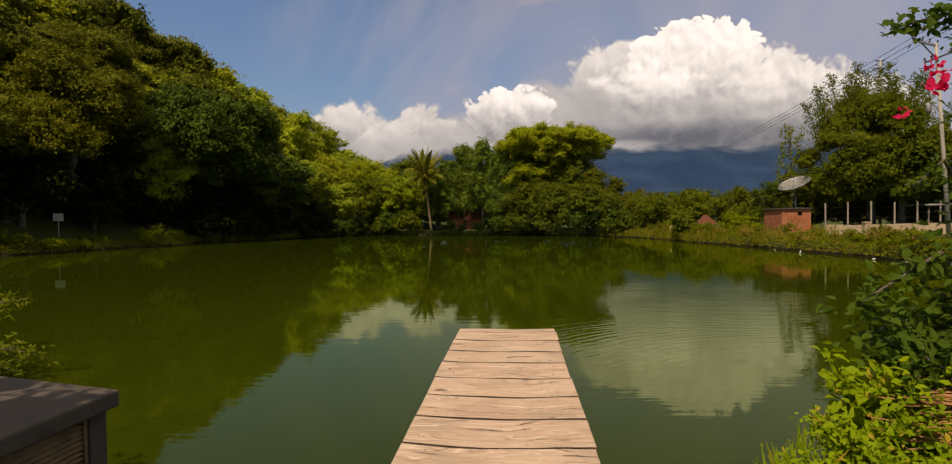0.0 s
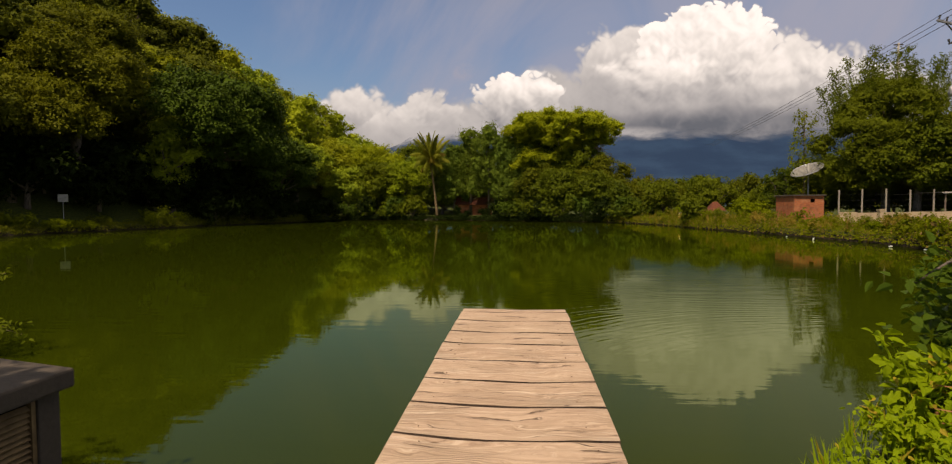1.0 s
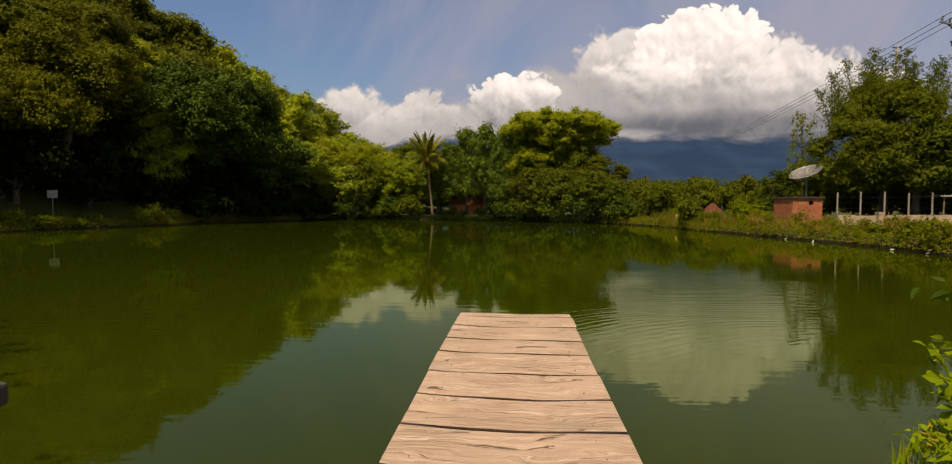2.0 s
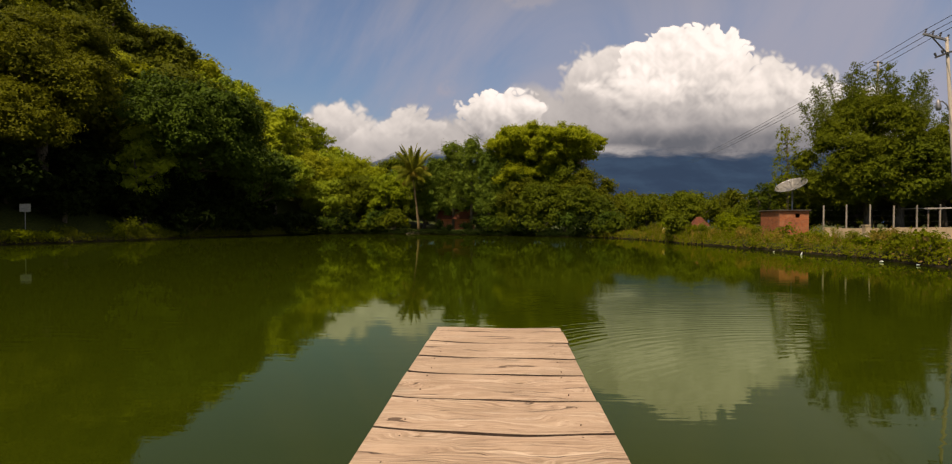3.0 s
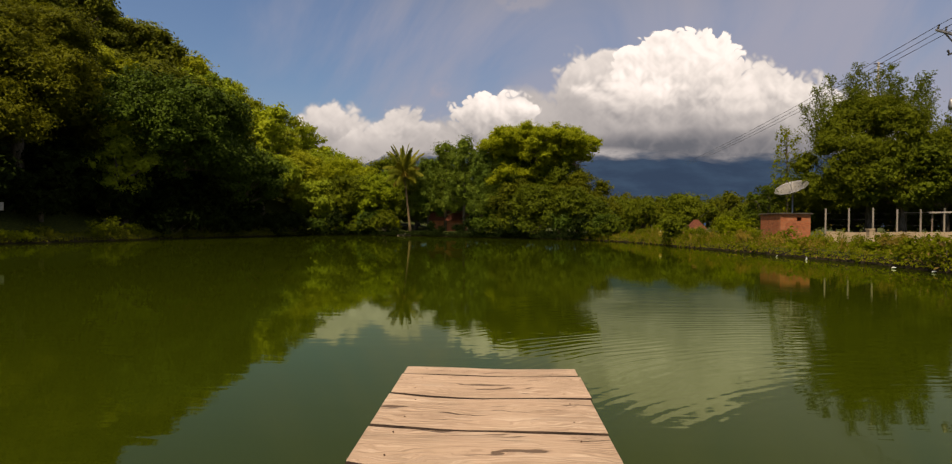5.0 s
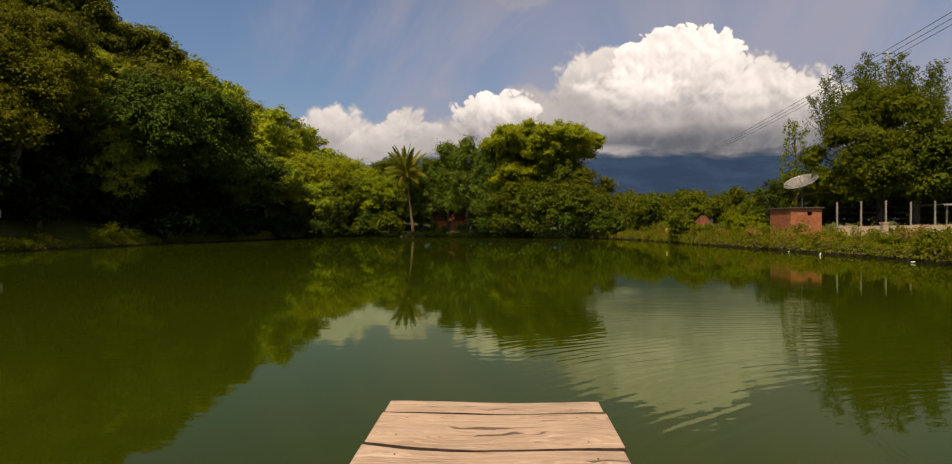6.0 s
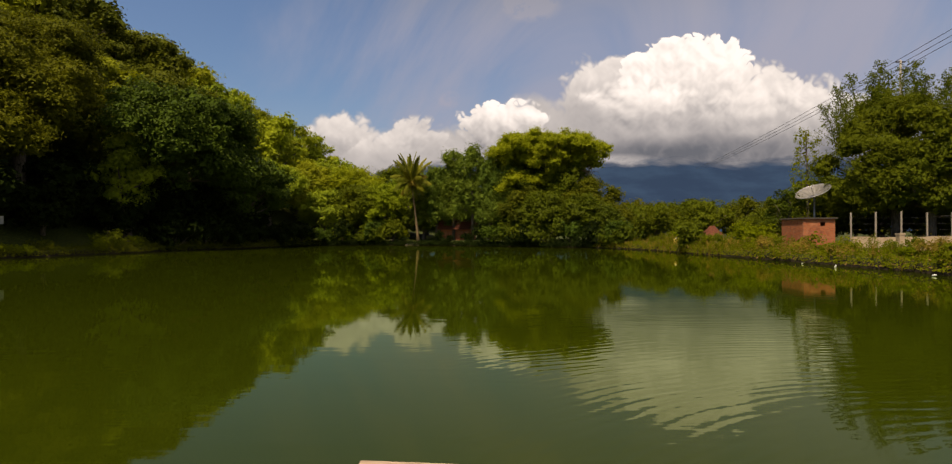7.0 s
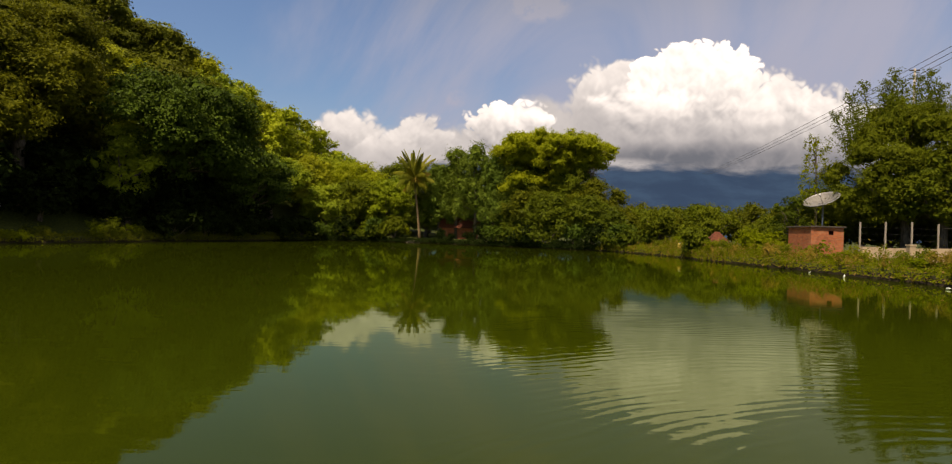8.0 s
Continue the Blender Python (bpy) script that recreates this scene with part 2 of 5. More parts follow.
def deck_material():
    m, nt, p = material("weathered_wood", 0.75, 0.3)
    c = object_coord(nt)
    off = nt.nodes.new("ShaderNodeVectorMath")
    off.operation = "MULTIPLY_ADD"
    info = nt.nodes.new("ShaderNodeObjectInfo").outputs["Random"]
    nt.links.new(combine(nt, info, info, info), off.inputs[0])
    off.inputs[1].default_value = (37.0, 53.0, 19.0)
    nt.links.new(c, off.inputs[2])
    c = off.outputs[0]
    spot = nt.nodes.new("ShaderNodeTexVoronoi")
    spot.inputs["Scale"].default_value = 1.55
    nt.links.new(scaled(nt, c, (1.0, 2.3, 1.0)), spot.inputs["Vector"])
    eye = spot.outputs["Distance"]
    warp = noise_tex(nt, scaled(nt, c, (0.9, 2.6, 1.0)), 1.6, 3.0, 0.5)
    ripple = noise_tex(nt, scaled(nt, c, (9.0, 12.0, 1.0)), 1.0, 2.0, 0.5)
    sep = nt.nodes.new("ShaderNodeSeparateXYZ")
    nt.links.new(c, sep.inputs[0])
    # growth rings: lanes along the plank that bend round the knots
    lane = calc(nt, "ADD", sep.outputs[1], calc(nt, "MULTIPLY", warp, 0.34))
    lane = calc(nt, "ADD", lane, calc(nt, "MULTIPLY", ripple, 0.035))
    lane = calc(nt, "ADD", lane, remap(nt, eye, 0.0, 0.34, 0.085, 0.0))
    rings = calc(nt, "POWER", calc(nt, "ADD", calc(nt, "MULTIPLY", calc(nt, "SINE", calc(nt, "MULTIPLY", lane, 210.0)), 0.5), 0.5), 2.5)
    figured = calc(nt, "ADD", remap(nt, noise_tex(nt, c, 2.1, 3.0), 0.47, 0.60, 0.05, 0.95), remap(nt, eye, 0.05, 0.30, 0.5, 0.0), clamp=True)
    flow = combine(nt, calc(nt, "MULTIPLY", sep.outputs[0], 1.1), calc(nt, "MULTIPLY", lane, 30.0))
    fibre = calc(nt, "ADD", calc(nt, "MULTIPLY", noise_tex(nt, flow, 1.6, 6.0, 0.66), 0.55), calc(nt, "MULTIPLY", noise_tex(nt, scaled(nt, c, (2.6, 40.0, 1.0)), 1.4, 8.0, 0.74), 0.45))
    blotch = noise_tex(nt, c, 2.8, 4.0, 0.6)
    col = mix(nt, remap(nt, fibre, 0.36, 0.60), (0.285, 0.190, 0.128), (0.485, 0.352, 0.248))
    col = mix(nt, remap(nt, blotch, 0.42, 0.72, 0.0, 0.5), col, (0.44, 0.325, 0.225))
    pale = noise_tex(nt, flow, 0.7, 5.0, 0.65)
    col = mix(nt, remap(nt, pale, 0.55, 0.64, 0.0, 0.55), col, (0.64, 0.52, 0.40))
    grey = noise_tex(nt, scaled(nt, c, (1.0, 2.0, 1.0)), 1.9, 4.0, 0.6)
    col = mix(nt, remap(nt, grey, 0.52, 0.72, 0.0, 0.60), col, (0.32, 0.262, 0.195))
    col = mix(nt, calc(nt, "MULTIPLY", calc(nt, "MULTIPLY", rings, figured), 0.7), col, (0.20, 0.13, 0.075))
    line = noise_tex(nt, combine(nt, calc(nt, "MULTIPLY", sep.outputs[0], 2.0), calc(nt, "MULTIPLY", lane, 150.0), 1.3), 1.0, 3.0, 0.6)
    col = mix(nt, calc(nt, "MULTIPLY", remap(nt, line, 0.54, 0.66), 0.55), col, (0.19, 0.120, 0.076))
    col = mix(nt, calc(nt, "MULTIPLY", remap(nt, line, 0.44, 0.34), 0.35), col, (0.66, 0.53, 0.41))
    col = mix(nt, remap(nt, info, 0.0, 1.0, 0.0, 0.30, False), col, (0.40, 0.300, 0.215))
    crack = noise_tex(nt, combine(nt, calc(nt, "MULTIPLY", sep.outputs[0], 2.2), calc(nt, "MULTIPLY", lane, 26.0), 3.7), 1.0, 3.0, 0.55)
    cracks = calc(nt, "MULTIPLY", remap(nt, crack, 0.645, 0.675), 0.85)
    col = mix(nt, cracks, col, (0.075, 0.045, 0.028))
    knots = remap(nt, eye, 0.025, 0.055, 1.0, 0.0)
    col = mix(nt, calc(nt, "MULTIPLY", knots, 0.8), col, (0.12, 0.07, 0.04))
    grain = calc(nt, "SUBTRACT", fibre, calc(nt, "MULTIPLY", calc(nt, "MULTIPLY", rings, figured), 0.35))
    nt.links.new(col, p.inputs["Base Color"])
    h = calc(nt, "SUBTRACT", grain, calc(nt, "MULTIPLY", cracks, 1.2))
    bump(nt, p, h, 1.0, 0.011)
    return m


def water_material():
    m = bpy.data.materials.new("green_water")
    m.use_nodes = True
    nt = m.node_tree
    nt.nodes.remove(nt.nodes["Principled BSDF"])
    p = nt.nodes.new("ShaderNodeBsdfGlossy")
    p.inputs["Color"].default_value, p.inputs["Roughness"].default_value = (0.83, 0.92, 0.54, 1.0), 0.025
    body = nt.nodes.new("ShaderNodeBsdfDiffuse")
    fresnel = nt.nodes.new("ShaderNodeFresnel")
    fresnel.inputs["IOR"].default_value = 1.33
    both = nt.nodes.new("ShaderNodeMixShader")
    nt.links.new(calc(nt, "MULTIPLY", fresnel.outputs[0], 0.95), both.inputs[0])
    nt.links.new(body.outputs[0], both.inputs[1])
    nt.links.new(p.outputs[0], both.inputs[2])
    nt.links.new(both.outputs[0], nt.nodes["Material Output"].inputs[0])
    c = world_coord(nt)
    murk = noise_tex(nt, scaled(nt, c, (0.12, 0.05, 1.0)), 1.0, 3.0)
    nt.links.new(mix(nt, murk, (0.0175, 0.0262, 0.0012), (0.0240, 0.0338, 0.0016)), body.inputs[0])
    # low swell across the view, with rings that spread from the near bank
    swell = noise_tex(nt, scaled(nt, c, (0.5, 3.4, 1.0), (0, 0, radians(4))), 1.0, 2.0, 0.45, 0.3)
    fine = noise_tex(nt, scaled(nt, c, (1.5, 6.5, 1.0), (0, 0, radians(-5))), 1.0, 2.0, 0.5)
    where = noise_tex(nt, c, 0.055, 2.0)
    sep = nt.nodes.new("ShaderNodeSeparateXYZ")
    nt.links.new(c, sep.inputs[0])
    rx, ry = calc(nt, "SUBTRACT", sep.outputs[0], 5.6), calc(nt, "SUBTRACT", sep.outputs[1], 5.2)
    r = calc(nt, "SQRT", calc(nt, "ADD", calc(nt, "MULTIPLY", rx, rx), calc(nt, "MULTIPLY", ry, ry)))
    rw = calc(nt, "ADD", r, calc(nt, "MULTIPLY", noise_tex(nt, c, 0.45, 2.0, 0.5), 0.55))
    groups = noise_tex(nt, c, 0.5, 2.0)
    waves = calc(nt, "ADD", calc(nt, "SINE", calc(nt, "MULTIPLY", rw, 33.0)), calc(nt, "MULTIPLY", calc(nt, "SINE", calc(nt, "MULTIPLY", rw, 54.0)), 0.35))
    reach = calc(nt, "MULTIPLY", remap(nt, r, 3.6, 5.4), remap(nt, r, 6.0, 17.0, 1.0, 0.12))
    rings = calc(nt, "MULTIPLY", waves, calc(nt, "MULTIPLY", reach, remap(nt, groups, 0.36, 0.62, 0.25, 1.0)))
    side = remap(nt, sep.outputs[0], -1.5, 2.6, 0.06, 1.0)
    amp = calc(nt, "MULTIPLY", remap(nt, where, 0.42, 0.68, 0.05, 0.15), remap(nt, sep.outputs[1], 9.0, 18.0, 1.9, 1.0))
    h = calc(nt, "ADD", calc(nt, "MULTIPLY", calc(nt, "ADD", swell, calc(nt, "MULTIPLY", fine, 0.45)), calc(nt, "MULTIPLY", amp, remap(nt, sep.outputs[1], 8.0, 24.0, 1.0, 0.45))), calc(nt, "MULTIPLY", calc(nt, "MULTIPLY", rings, side), 0.038))
    bump(nt, p, h, 1.0, 0.016)
    nt.links.new(p.inputs["Normal"].links[0].from_socket, fresnel.inputs["Normal"])
    return m


def ground_material():
    m, nt, p = material("grassy_earth", 0.95, 0.15)
    c = world_coord(nt)
    a, b = noise_tex(nt, c, 0.35, 5.0, 0.6), noise_tex(nt, c, 6.0, 5.0, 0.65)
    col = mix(nt, remap(nt, b, 0.3, 0.7), (0.022, 0.034, 0.006), (0.060, 0.072, 0.012))
    col = mix(nt, remap(nt, a, 0.55, 0.75, 0.0, 0.6), col, (0.058, 0.048, 0.020))
    sep = nt.nodes.new("ShaderNodeSeparateXYZ")
    nt.links.new(c, sep.inputs[0])
    # wet earth at the waterline, its dark tone also painting the undercut's shadow
    wet_undercut = remap(nt, calc(nt, "ADD", sep.outputs[2], calc(nt, "MULTIPLY", a, 0.3)), 0.35, 0.65, 1.0, 0.0)
    col = mix(nt, wet_undercut, col, (0.022, 0.017, 0.011))
    nt.links.new(col, p.inputs["Base Color"])
    bump(nt, p, b, 0.8, 0.05)
    return m


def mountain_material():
    m, nt, p = material("painted_haze_mountain", 1.0, 0.0)
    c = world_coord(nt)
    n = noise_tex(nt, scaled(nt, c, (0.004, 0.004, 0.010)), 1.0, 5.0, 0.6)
    # aerial haze is painted in: blue tones that glow by themselves
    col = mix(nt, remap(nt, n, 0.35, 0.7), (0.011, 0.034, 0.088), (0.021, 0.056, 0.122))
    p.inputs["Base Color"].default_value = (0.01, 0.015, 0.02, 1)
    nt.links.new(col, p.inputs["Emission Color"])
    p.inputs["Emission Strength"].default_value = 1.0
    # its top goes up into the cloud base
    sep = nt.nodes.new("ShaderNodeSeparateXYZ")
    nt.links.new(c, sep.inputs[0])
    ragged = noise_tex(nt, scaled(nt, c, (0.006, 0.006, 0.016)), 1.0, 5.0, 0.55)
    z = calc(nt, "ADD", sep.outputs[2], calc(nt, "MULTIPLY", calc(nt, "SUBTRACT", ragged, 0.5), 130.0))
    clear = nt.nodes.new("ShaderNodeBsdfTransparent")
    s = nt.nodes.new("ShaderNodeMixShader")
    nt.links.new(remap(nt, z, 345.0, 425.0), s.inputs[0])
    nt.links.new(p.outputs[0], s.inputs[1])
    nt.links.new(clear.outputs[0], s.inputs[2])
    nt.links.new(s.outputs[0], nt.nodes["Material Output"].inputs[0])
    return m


def brick_material():
    m, nt, p = material("red_brickwork", 0.9, 0.2)
    c = object_coord(nt)
    sep = nt.nodes.new("ShaderNodeSeparateXYZ")
    nt.links.new(c, sep.inputs[0])
    flat = combine(nt, calc(nt, "ADD", sep.outputs[0], sep.outputs[1]), sep.outputs[2])
    br = nt.nodes.new("ShaderNodeTexBrick")
    nt.links.new(flat, br.inputs["Vector"])
    br.inputs["Color1"].default_value, br.inputs["Color2"].default_value = (0.44, 0.125, 0.045, 1), (0.32, 0.09, 0.038, 1)
    br.inputs["Mortar"].default_value = (0.24, 0.13, 0.075, 1)
    br.inputs["Scale"].default_value = 1.0
    br.inputs["Brick Width"].default_value, br.inputs["Row Height"].default_value = 0.26, 0.085
    br.inputs["Mortar Size"].default_value = 0.012
    n = noise_tex(nt, c, 1.7, 5.0, 0.6)
    col = mix(nt, remap(nt, n, 0.5, 0.72, 0.0, 0.6), br.outputs[0], (0.46, 0.21, 0.11))
    col = mix(nt, remap(nt, noise_tex(nt, c, 2.9, 4.0, 0.6), 0.54, 0.70, 0.0, 0.6), col, (0.15, 0.055, 0.030))
    nt.links.new(col, p.inputs["Base Color"])
    bump(nt, p, br.outputs[1], -0.5, 0.01)
    return m


# near-black plank edges: the shade of the gaps painted on
M_EDGESHADE = bark_material("plank_edge_shade", (0.015, 0.010, 0.007), (0.045, 0.028, 0.019))
M_DECK, M_WATER, M_GROUND, M_MOUNT, M_BRICK = deck_material(), water_material(), ground_material(), mountain_material(), brick_material()
M_BARK = bark_material("grey_bark", (0.05, 0.04, 0.03), (0.15, 0.125, 0.10))
M_PALMBARK = bark_material("palm_bark", (0.09, 0.062, 0.03), (0.20, 0.145, 0.08))
M_HILL = leaf_material("hill_leaf", (0.0683, 0.104, 0.0129), (0.26, 0.293, 0.0189))
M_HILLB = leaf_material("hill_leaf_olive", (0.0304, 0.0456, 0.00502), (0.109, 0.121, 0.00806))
# darkened hill leaf: shadow on the left side put into its colour
M_HILLSHADE = leaf_material("hill_leaf_shade", (0.0254, 0.0429, 0.00555), (0.0952, 0.111, 0.00873), 0.2)
M_DRYCROWN = leaf_material("hill_leaf_brown", (0.10, 0.07, 0.03), (0.19, 0.13, 0.05))
M_DARK = leaf_material("dark_glossy_leaf", (0.0186, 0.0411, 0.00591), (0.0587, 0.0977, 0.0108), 0.15, 0.4)
M_MID = leaf_material("green_leaf", (0.0719, 0.12, 0.00803), (0.183, 0.242, 0.014))
M_BLUE = leaf_material("feathery_leaf", (0.0502, 0.0956, 0.0143), (0.121, 0.174, 0.0224))
M_SPREAD = leaf_material("umbrella_leaf", (0.109, 0.156, 0.0111), (0.274, 0.312, 0.0178), 0.42)
M_GARDEN = leaf_material("garden_leaf", (0.037, 0.0598, 0.00435), (0.103, 0.128, 0.0087))
M_LIGHT = leaf_material("light_leaf", (0.0713, 0.109, 0.003), (0.154, 0.188, 0.0075), 0.4)
M_PALM = leaf_material("palm_leaf", (0.0552, 0.0846, 0.00952), (0.184, 0.189, 0.0206), 0.25, 0.4)
M_WEED = leaf_material("bank_weed_leaf", (0.0462, 0.0761, 0.00264), (0.142, 0.165, 0.00788), 0.35, 0.6, (0.22, 0.14, 0.05), 0.12)
M_DEEP = leaf_material("deep_green_leaf", (0.0255, 0.0442, 0.0034), (0.0765, 0.104, 0.0085), 0.25, 0.42)
# near-black leaf colour that stands in for deep shade
M_UNDERSHADE = leaf_material("painted_shade_leaf", (0.004, 0.009, 0.001), (0.011, 0.020, 0.002), 0.1)
M_HILLG = leaf_material("hill_leaf_green", (0.0813, 0.133, 0.0151), (0.268, 0.33, 0.0223))
M_STRAWGRASS = leaf_material("dry_grass_leaf", (0.10, 0.085, 0.012), (0.25, 0.19, 0.035), 0.3)
M_BANK = leaf_material("bank_grass_leaf", (0.030, 0.050, 0.002), (0.098, 0.122, 0.006))
M_VINE = leaf_material("vine_leaf", (0.018, 0.0468, 0.0072), (0.063, 0.111, 0.0132), 0.4, 0.35)
M_LIME = leaf_material("lime_leaf", (0.0741, 0.148, 0.00624), (0.226, 0.312, 0.014), 0.42, 0.42, (0.34, 0.25, 0.03), 0.06)
M_BRACT = leaf_material("magenta_bract", (0.45, 0.01, 0.06), (0.62, 0.02, 0.10), 0.4)
M_STRAW = bark_material("dry_palm_straw", (0.16, 0.065, 0.025), (0.40, 0.20, 0.08))
M_CONCRETE = stone_material("stained_concrete", (0.046, 0.038, 0.031), (0.098, 0.080, 0.062), 3.0, 0.95, (0.03, 0.027, 0.021), 0.7)
M_WALLC = stone_material("pale_concrete", (0.34, 0.25, 0.15), (0.50, 0.385, 0.25), 1.2, 0.92, (0.20, 0.14, 0.08), 0.6)
M_POLE = stone_material("pole_concrete", (0.31, 0.28, 0.23), (0.42, 0.38, 0.32), 1.5, 0.85, (0.22, 0.19, 0.15), 0.4)
M_LOUVRE = plain_material("ochre_louvre", (0.20, 0.13, 0.06), 0.7, 0.0, 0.3)
M_STEEL = plain_material("galvanised_steel", (0.30, 0.30, 0.30), 0.5, 0.7)
M_DARKSTEEL = plain_material("dark_steel", (0.06, 0.06, 0.06), 0.6, 0.3)
M_DISH = plain_material("perforated_aluminium", (0.17, 0.165, 0.145), 0.6, 0.1, 0.2)
M_WHITE = plain_material("white_paint", (0.72, 0.72, 0.70), 0.5, 0.0, 0.08)
# white board greyed: the shade it stands in is put into the paint
M_BOARD = plain_material("shaded_board_paint", (0.30, 0.30, 0.28), 0.7, 0.0, 0.15)
M_YELLOW = plain_material("faded_yellow_paint", (0.62, 0.46, 0.10), 0.6, 0.0, 0.15)
M_GREY = plain_material("grey_print", (0.25, 0.26, 0.28), 0.6)
M_BLUECLOTH = plain_material("blue_tarpaulin", (0.16, 0.26, 0.50), 0.6)
M_TILE = plain_material("red_roof_tile", (0.11, 0.032, 0.014), 0.95, 0.0, 0.35)
M_RUST = plain_material("rusty_iron", (0.10, 0.055, 0.035), 0.9, 0.0, 0.3)
M_POST = stone_material("grey_concrete_post", (0.24, 0.21, 0.165), (0.34, 0.30, 0.24), 1.5, 0.9, (0.14, 0.12, 0.09), 0.5)
M_STRAWBARK = bark_material("dry_grey_bark", (0.20, 0.13, 0.075), (0.36, 0.25, 0.15))
M_TIMBER = bark_material("grey_timber", (0.10, 0.075, 0.055), (0.24, 0.19, 0.14))


# ---- geometry helpers ----
class Geo:
    """Vertices and faces of one mesh."""

    def __init__(self):
        self.v, self.f, self.n = [], [], 0

    def add(self, verts, faces):
        verts = np.asarray(verts, float).reshape(-1, 3)
        self.v.append(verts)
        n = self.n
        self.f.extend([tuple(i + n for i in q) for q in faces])
        self.n += len(verts)
        return self

    def box(self, lo, hi, m=None):
        (a, b, c), (d, e, g) = lo, hi
        v = [(a, b, c), (d, b, c), (d, e, c), (a, e, c), (a, b, g), (d, b, g), (d, e, g), (a, e, g)]
        if m is not None:
            v = [m @ Vector(p) for p in v]
        return self.add([tuple(p) for p in v], [(0, 3, 2, 1), (4, 5, 6, 7), (0, 1, 5, 4), (1, 2, 6, 5), (2, 3, 7, 6), (3, 0, 4, 7)])

    def tube(self, pts, radii, sides=7):
        pts = [Vector(p) for p in pts]
        ring, faces, verts = [], [], []
        for i, p in enumerate(pts):
            d = (pts[min(i + 1, len(pts) - 1)] - pts[max(i - 1, 0)]).normalized()
            a = d.orthogonal().normalized() if i == 0 else (ref - d * ref.dot(d)).normalized()
            ref = a
            b = d.cross(a)
            for k in range(sides):
                t = 2 * math.pi * k / sides
                verts.append(tuple(p + (a * math.cos(t) + b * math.sin(t)) * radii[i]))
        for i in range(len(pts) - 1):
            for k in range(sides):
                faces.append((i * sides + k, i * sides + (k + 1) % sides, (i + 1) * sides + (k + 1) % sides, (i + 1) * sides + k))
        faces.append(tuple(range(sides))[::-1])
        faces.append(tuple((len(pts) - 1) * sides + k for k in range(sides)))
        return self.add(verts, faces)

    def mesh(self, name, mat, smooth=False):
        me = bpy.data.meshes.new(name)
        me.from_pydata(np.concatenate(self.v).tolist(), [], self.f)
        me.materials.append(mat)
        if smooth:
            me.polygons.foreach_set("use_smooth", [True] * len(me.polygons))
        me.update()
        return me


def part(name, geo, mat, parent, label="", smooth=False, bevel=0.0):
    me = geo.mesh(name, mat, smooth) if isinstance(geo, Geo) else geo
    ob = new(name, me)
    ob.parent = parent
    if bevel:
        bv = ob.modifiers.new("bevel", "BEVEL")
        bv.width, bv.segments = bevel, 2
    if label:
        tagged(ob, label)
    return ob


def thing(name, label, category, m=None, group="", kind=""):
    ob = new(name)
    ob.empty_display_size = 0.2
    if m is not None:
        ob.matrix_basis = m
    return tagged(ob, label, category, group, kind)


def solid(name, geo, mat, label, category, m=None, group="", kind="", smooth=False):
    ob = new(name, geo.mesh(name, mat, smooth))
    if m is not None:
        ob.matrix_basis = m
    return tagged(ob, label, category, group, kind)


def unit(a):
    return a / np.maximum(np.linalg.norm(a, axis=1, keepdims=True), 1e-9)


def leaves(geo, centres, normals, size, rng, aspect=0.55, fold=0.12, along=None, simple=False):
    """Small folded leaves of two triangles; simple: of one triangle, for far crowns."""
    n = len(centres)
    if n == 0:
        return
    normals = unit(normals)
    t = along if along is not None else np.cross(normals, rng.normal(size=(n, 3)))
    t = unit(t)
    b = unit(np.cross(normals, t))
    ln = (size * (0.65 + 0.7 * rng.random(n)))[:, None]
    base, tip = centres - t * ln * 0.5, centres + t * ln * 0.5 - normals * ln * 0.08
    s1, s2 = centres + b * ln * aspect * 0.5 + normals * ln * fold, centres - b * ln * aspect * 0.5 + normals * ln * fold
    if simple:
        v = np.stack([base + b * ln * aspect * 0.5, tip, base - b * ln * aspect * 0.4], axis=1).reshape(-1, 3)
        o = np.arange(n)[:, None] * 3 + geo.n
        geo.v.append(v)
        geo.f.extend(map(tuple, (o + np.arange(3)).tolist()))
        geo.n += len(v)
        return
    v = np.stack([base, s1, tip, s2], axis=1).reshape(-1, 3)
    o = np.arange(n) * 4 + geo.n
    f = np.concatenate([np.stack([o, o + 1, o + 2], 1), np.stack([o, o + 2, o + 3], 1)])
    geo.v.append(v)
    geo.f.extend(map(tuple, f.tolist()))
    geo.n += len(v)


def ball(n, rng):
    return unit(rng.normal(size=(n, 3)))


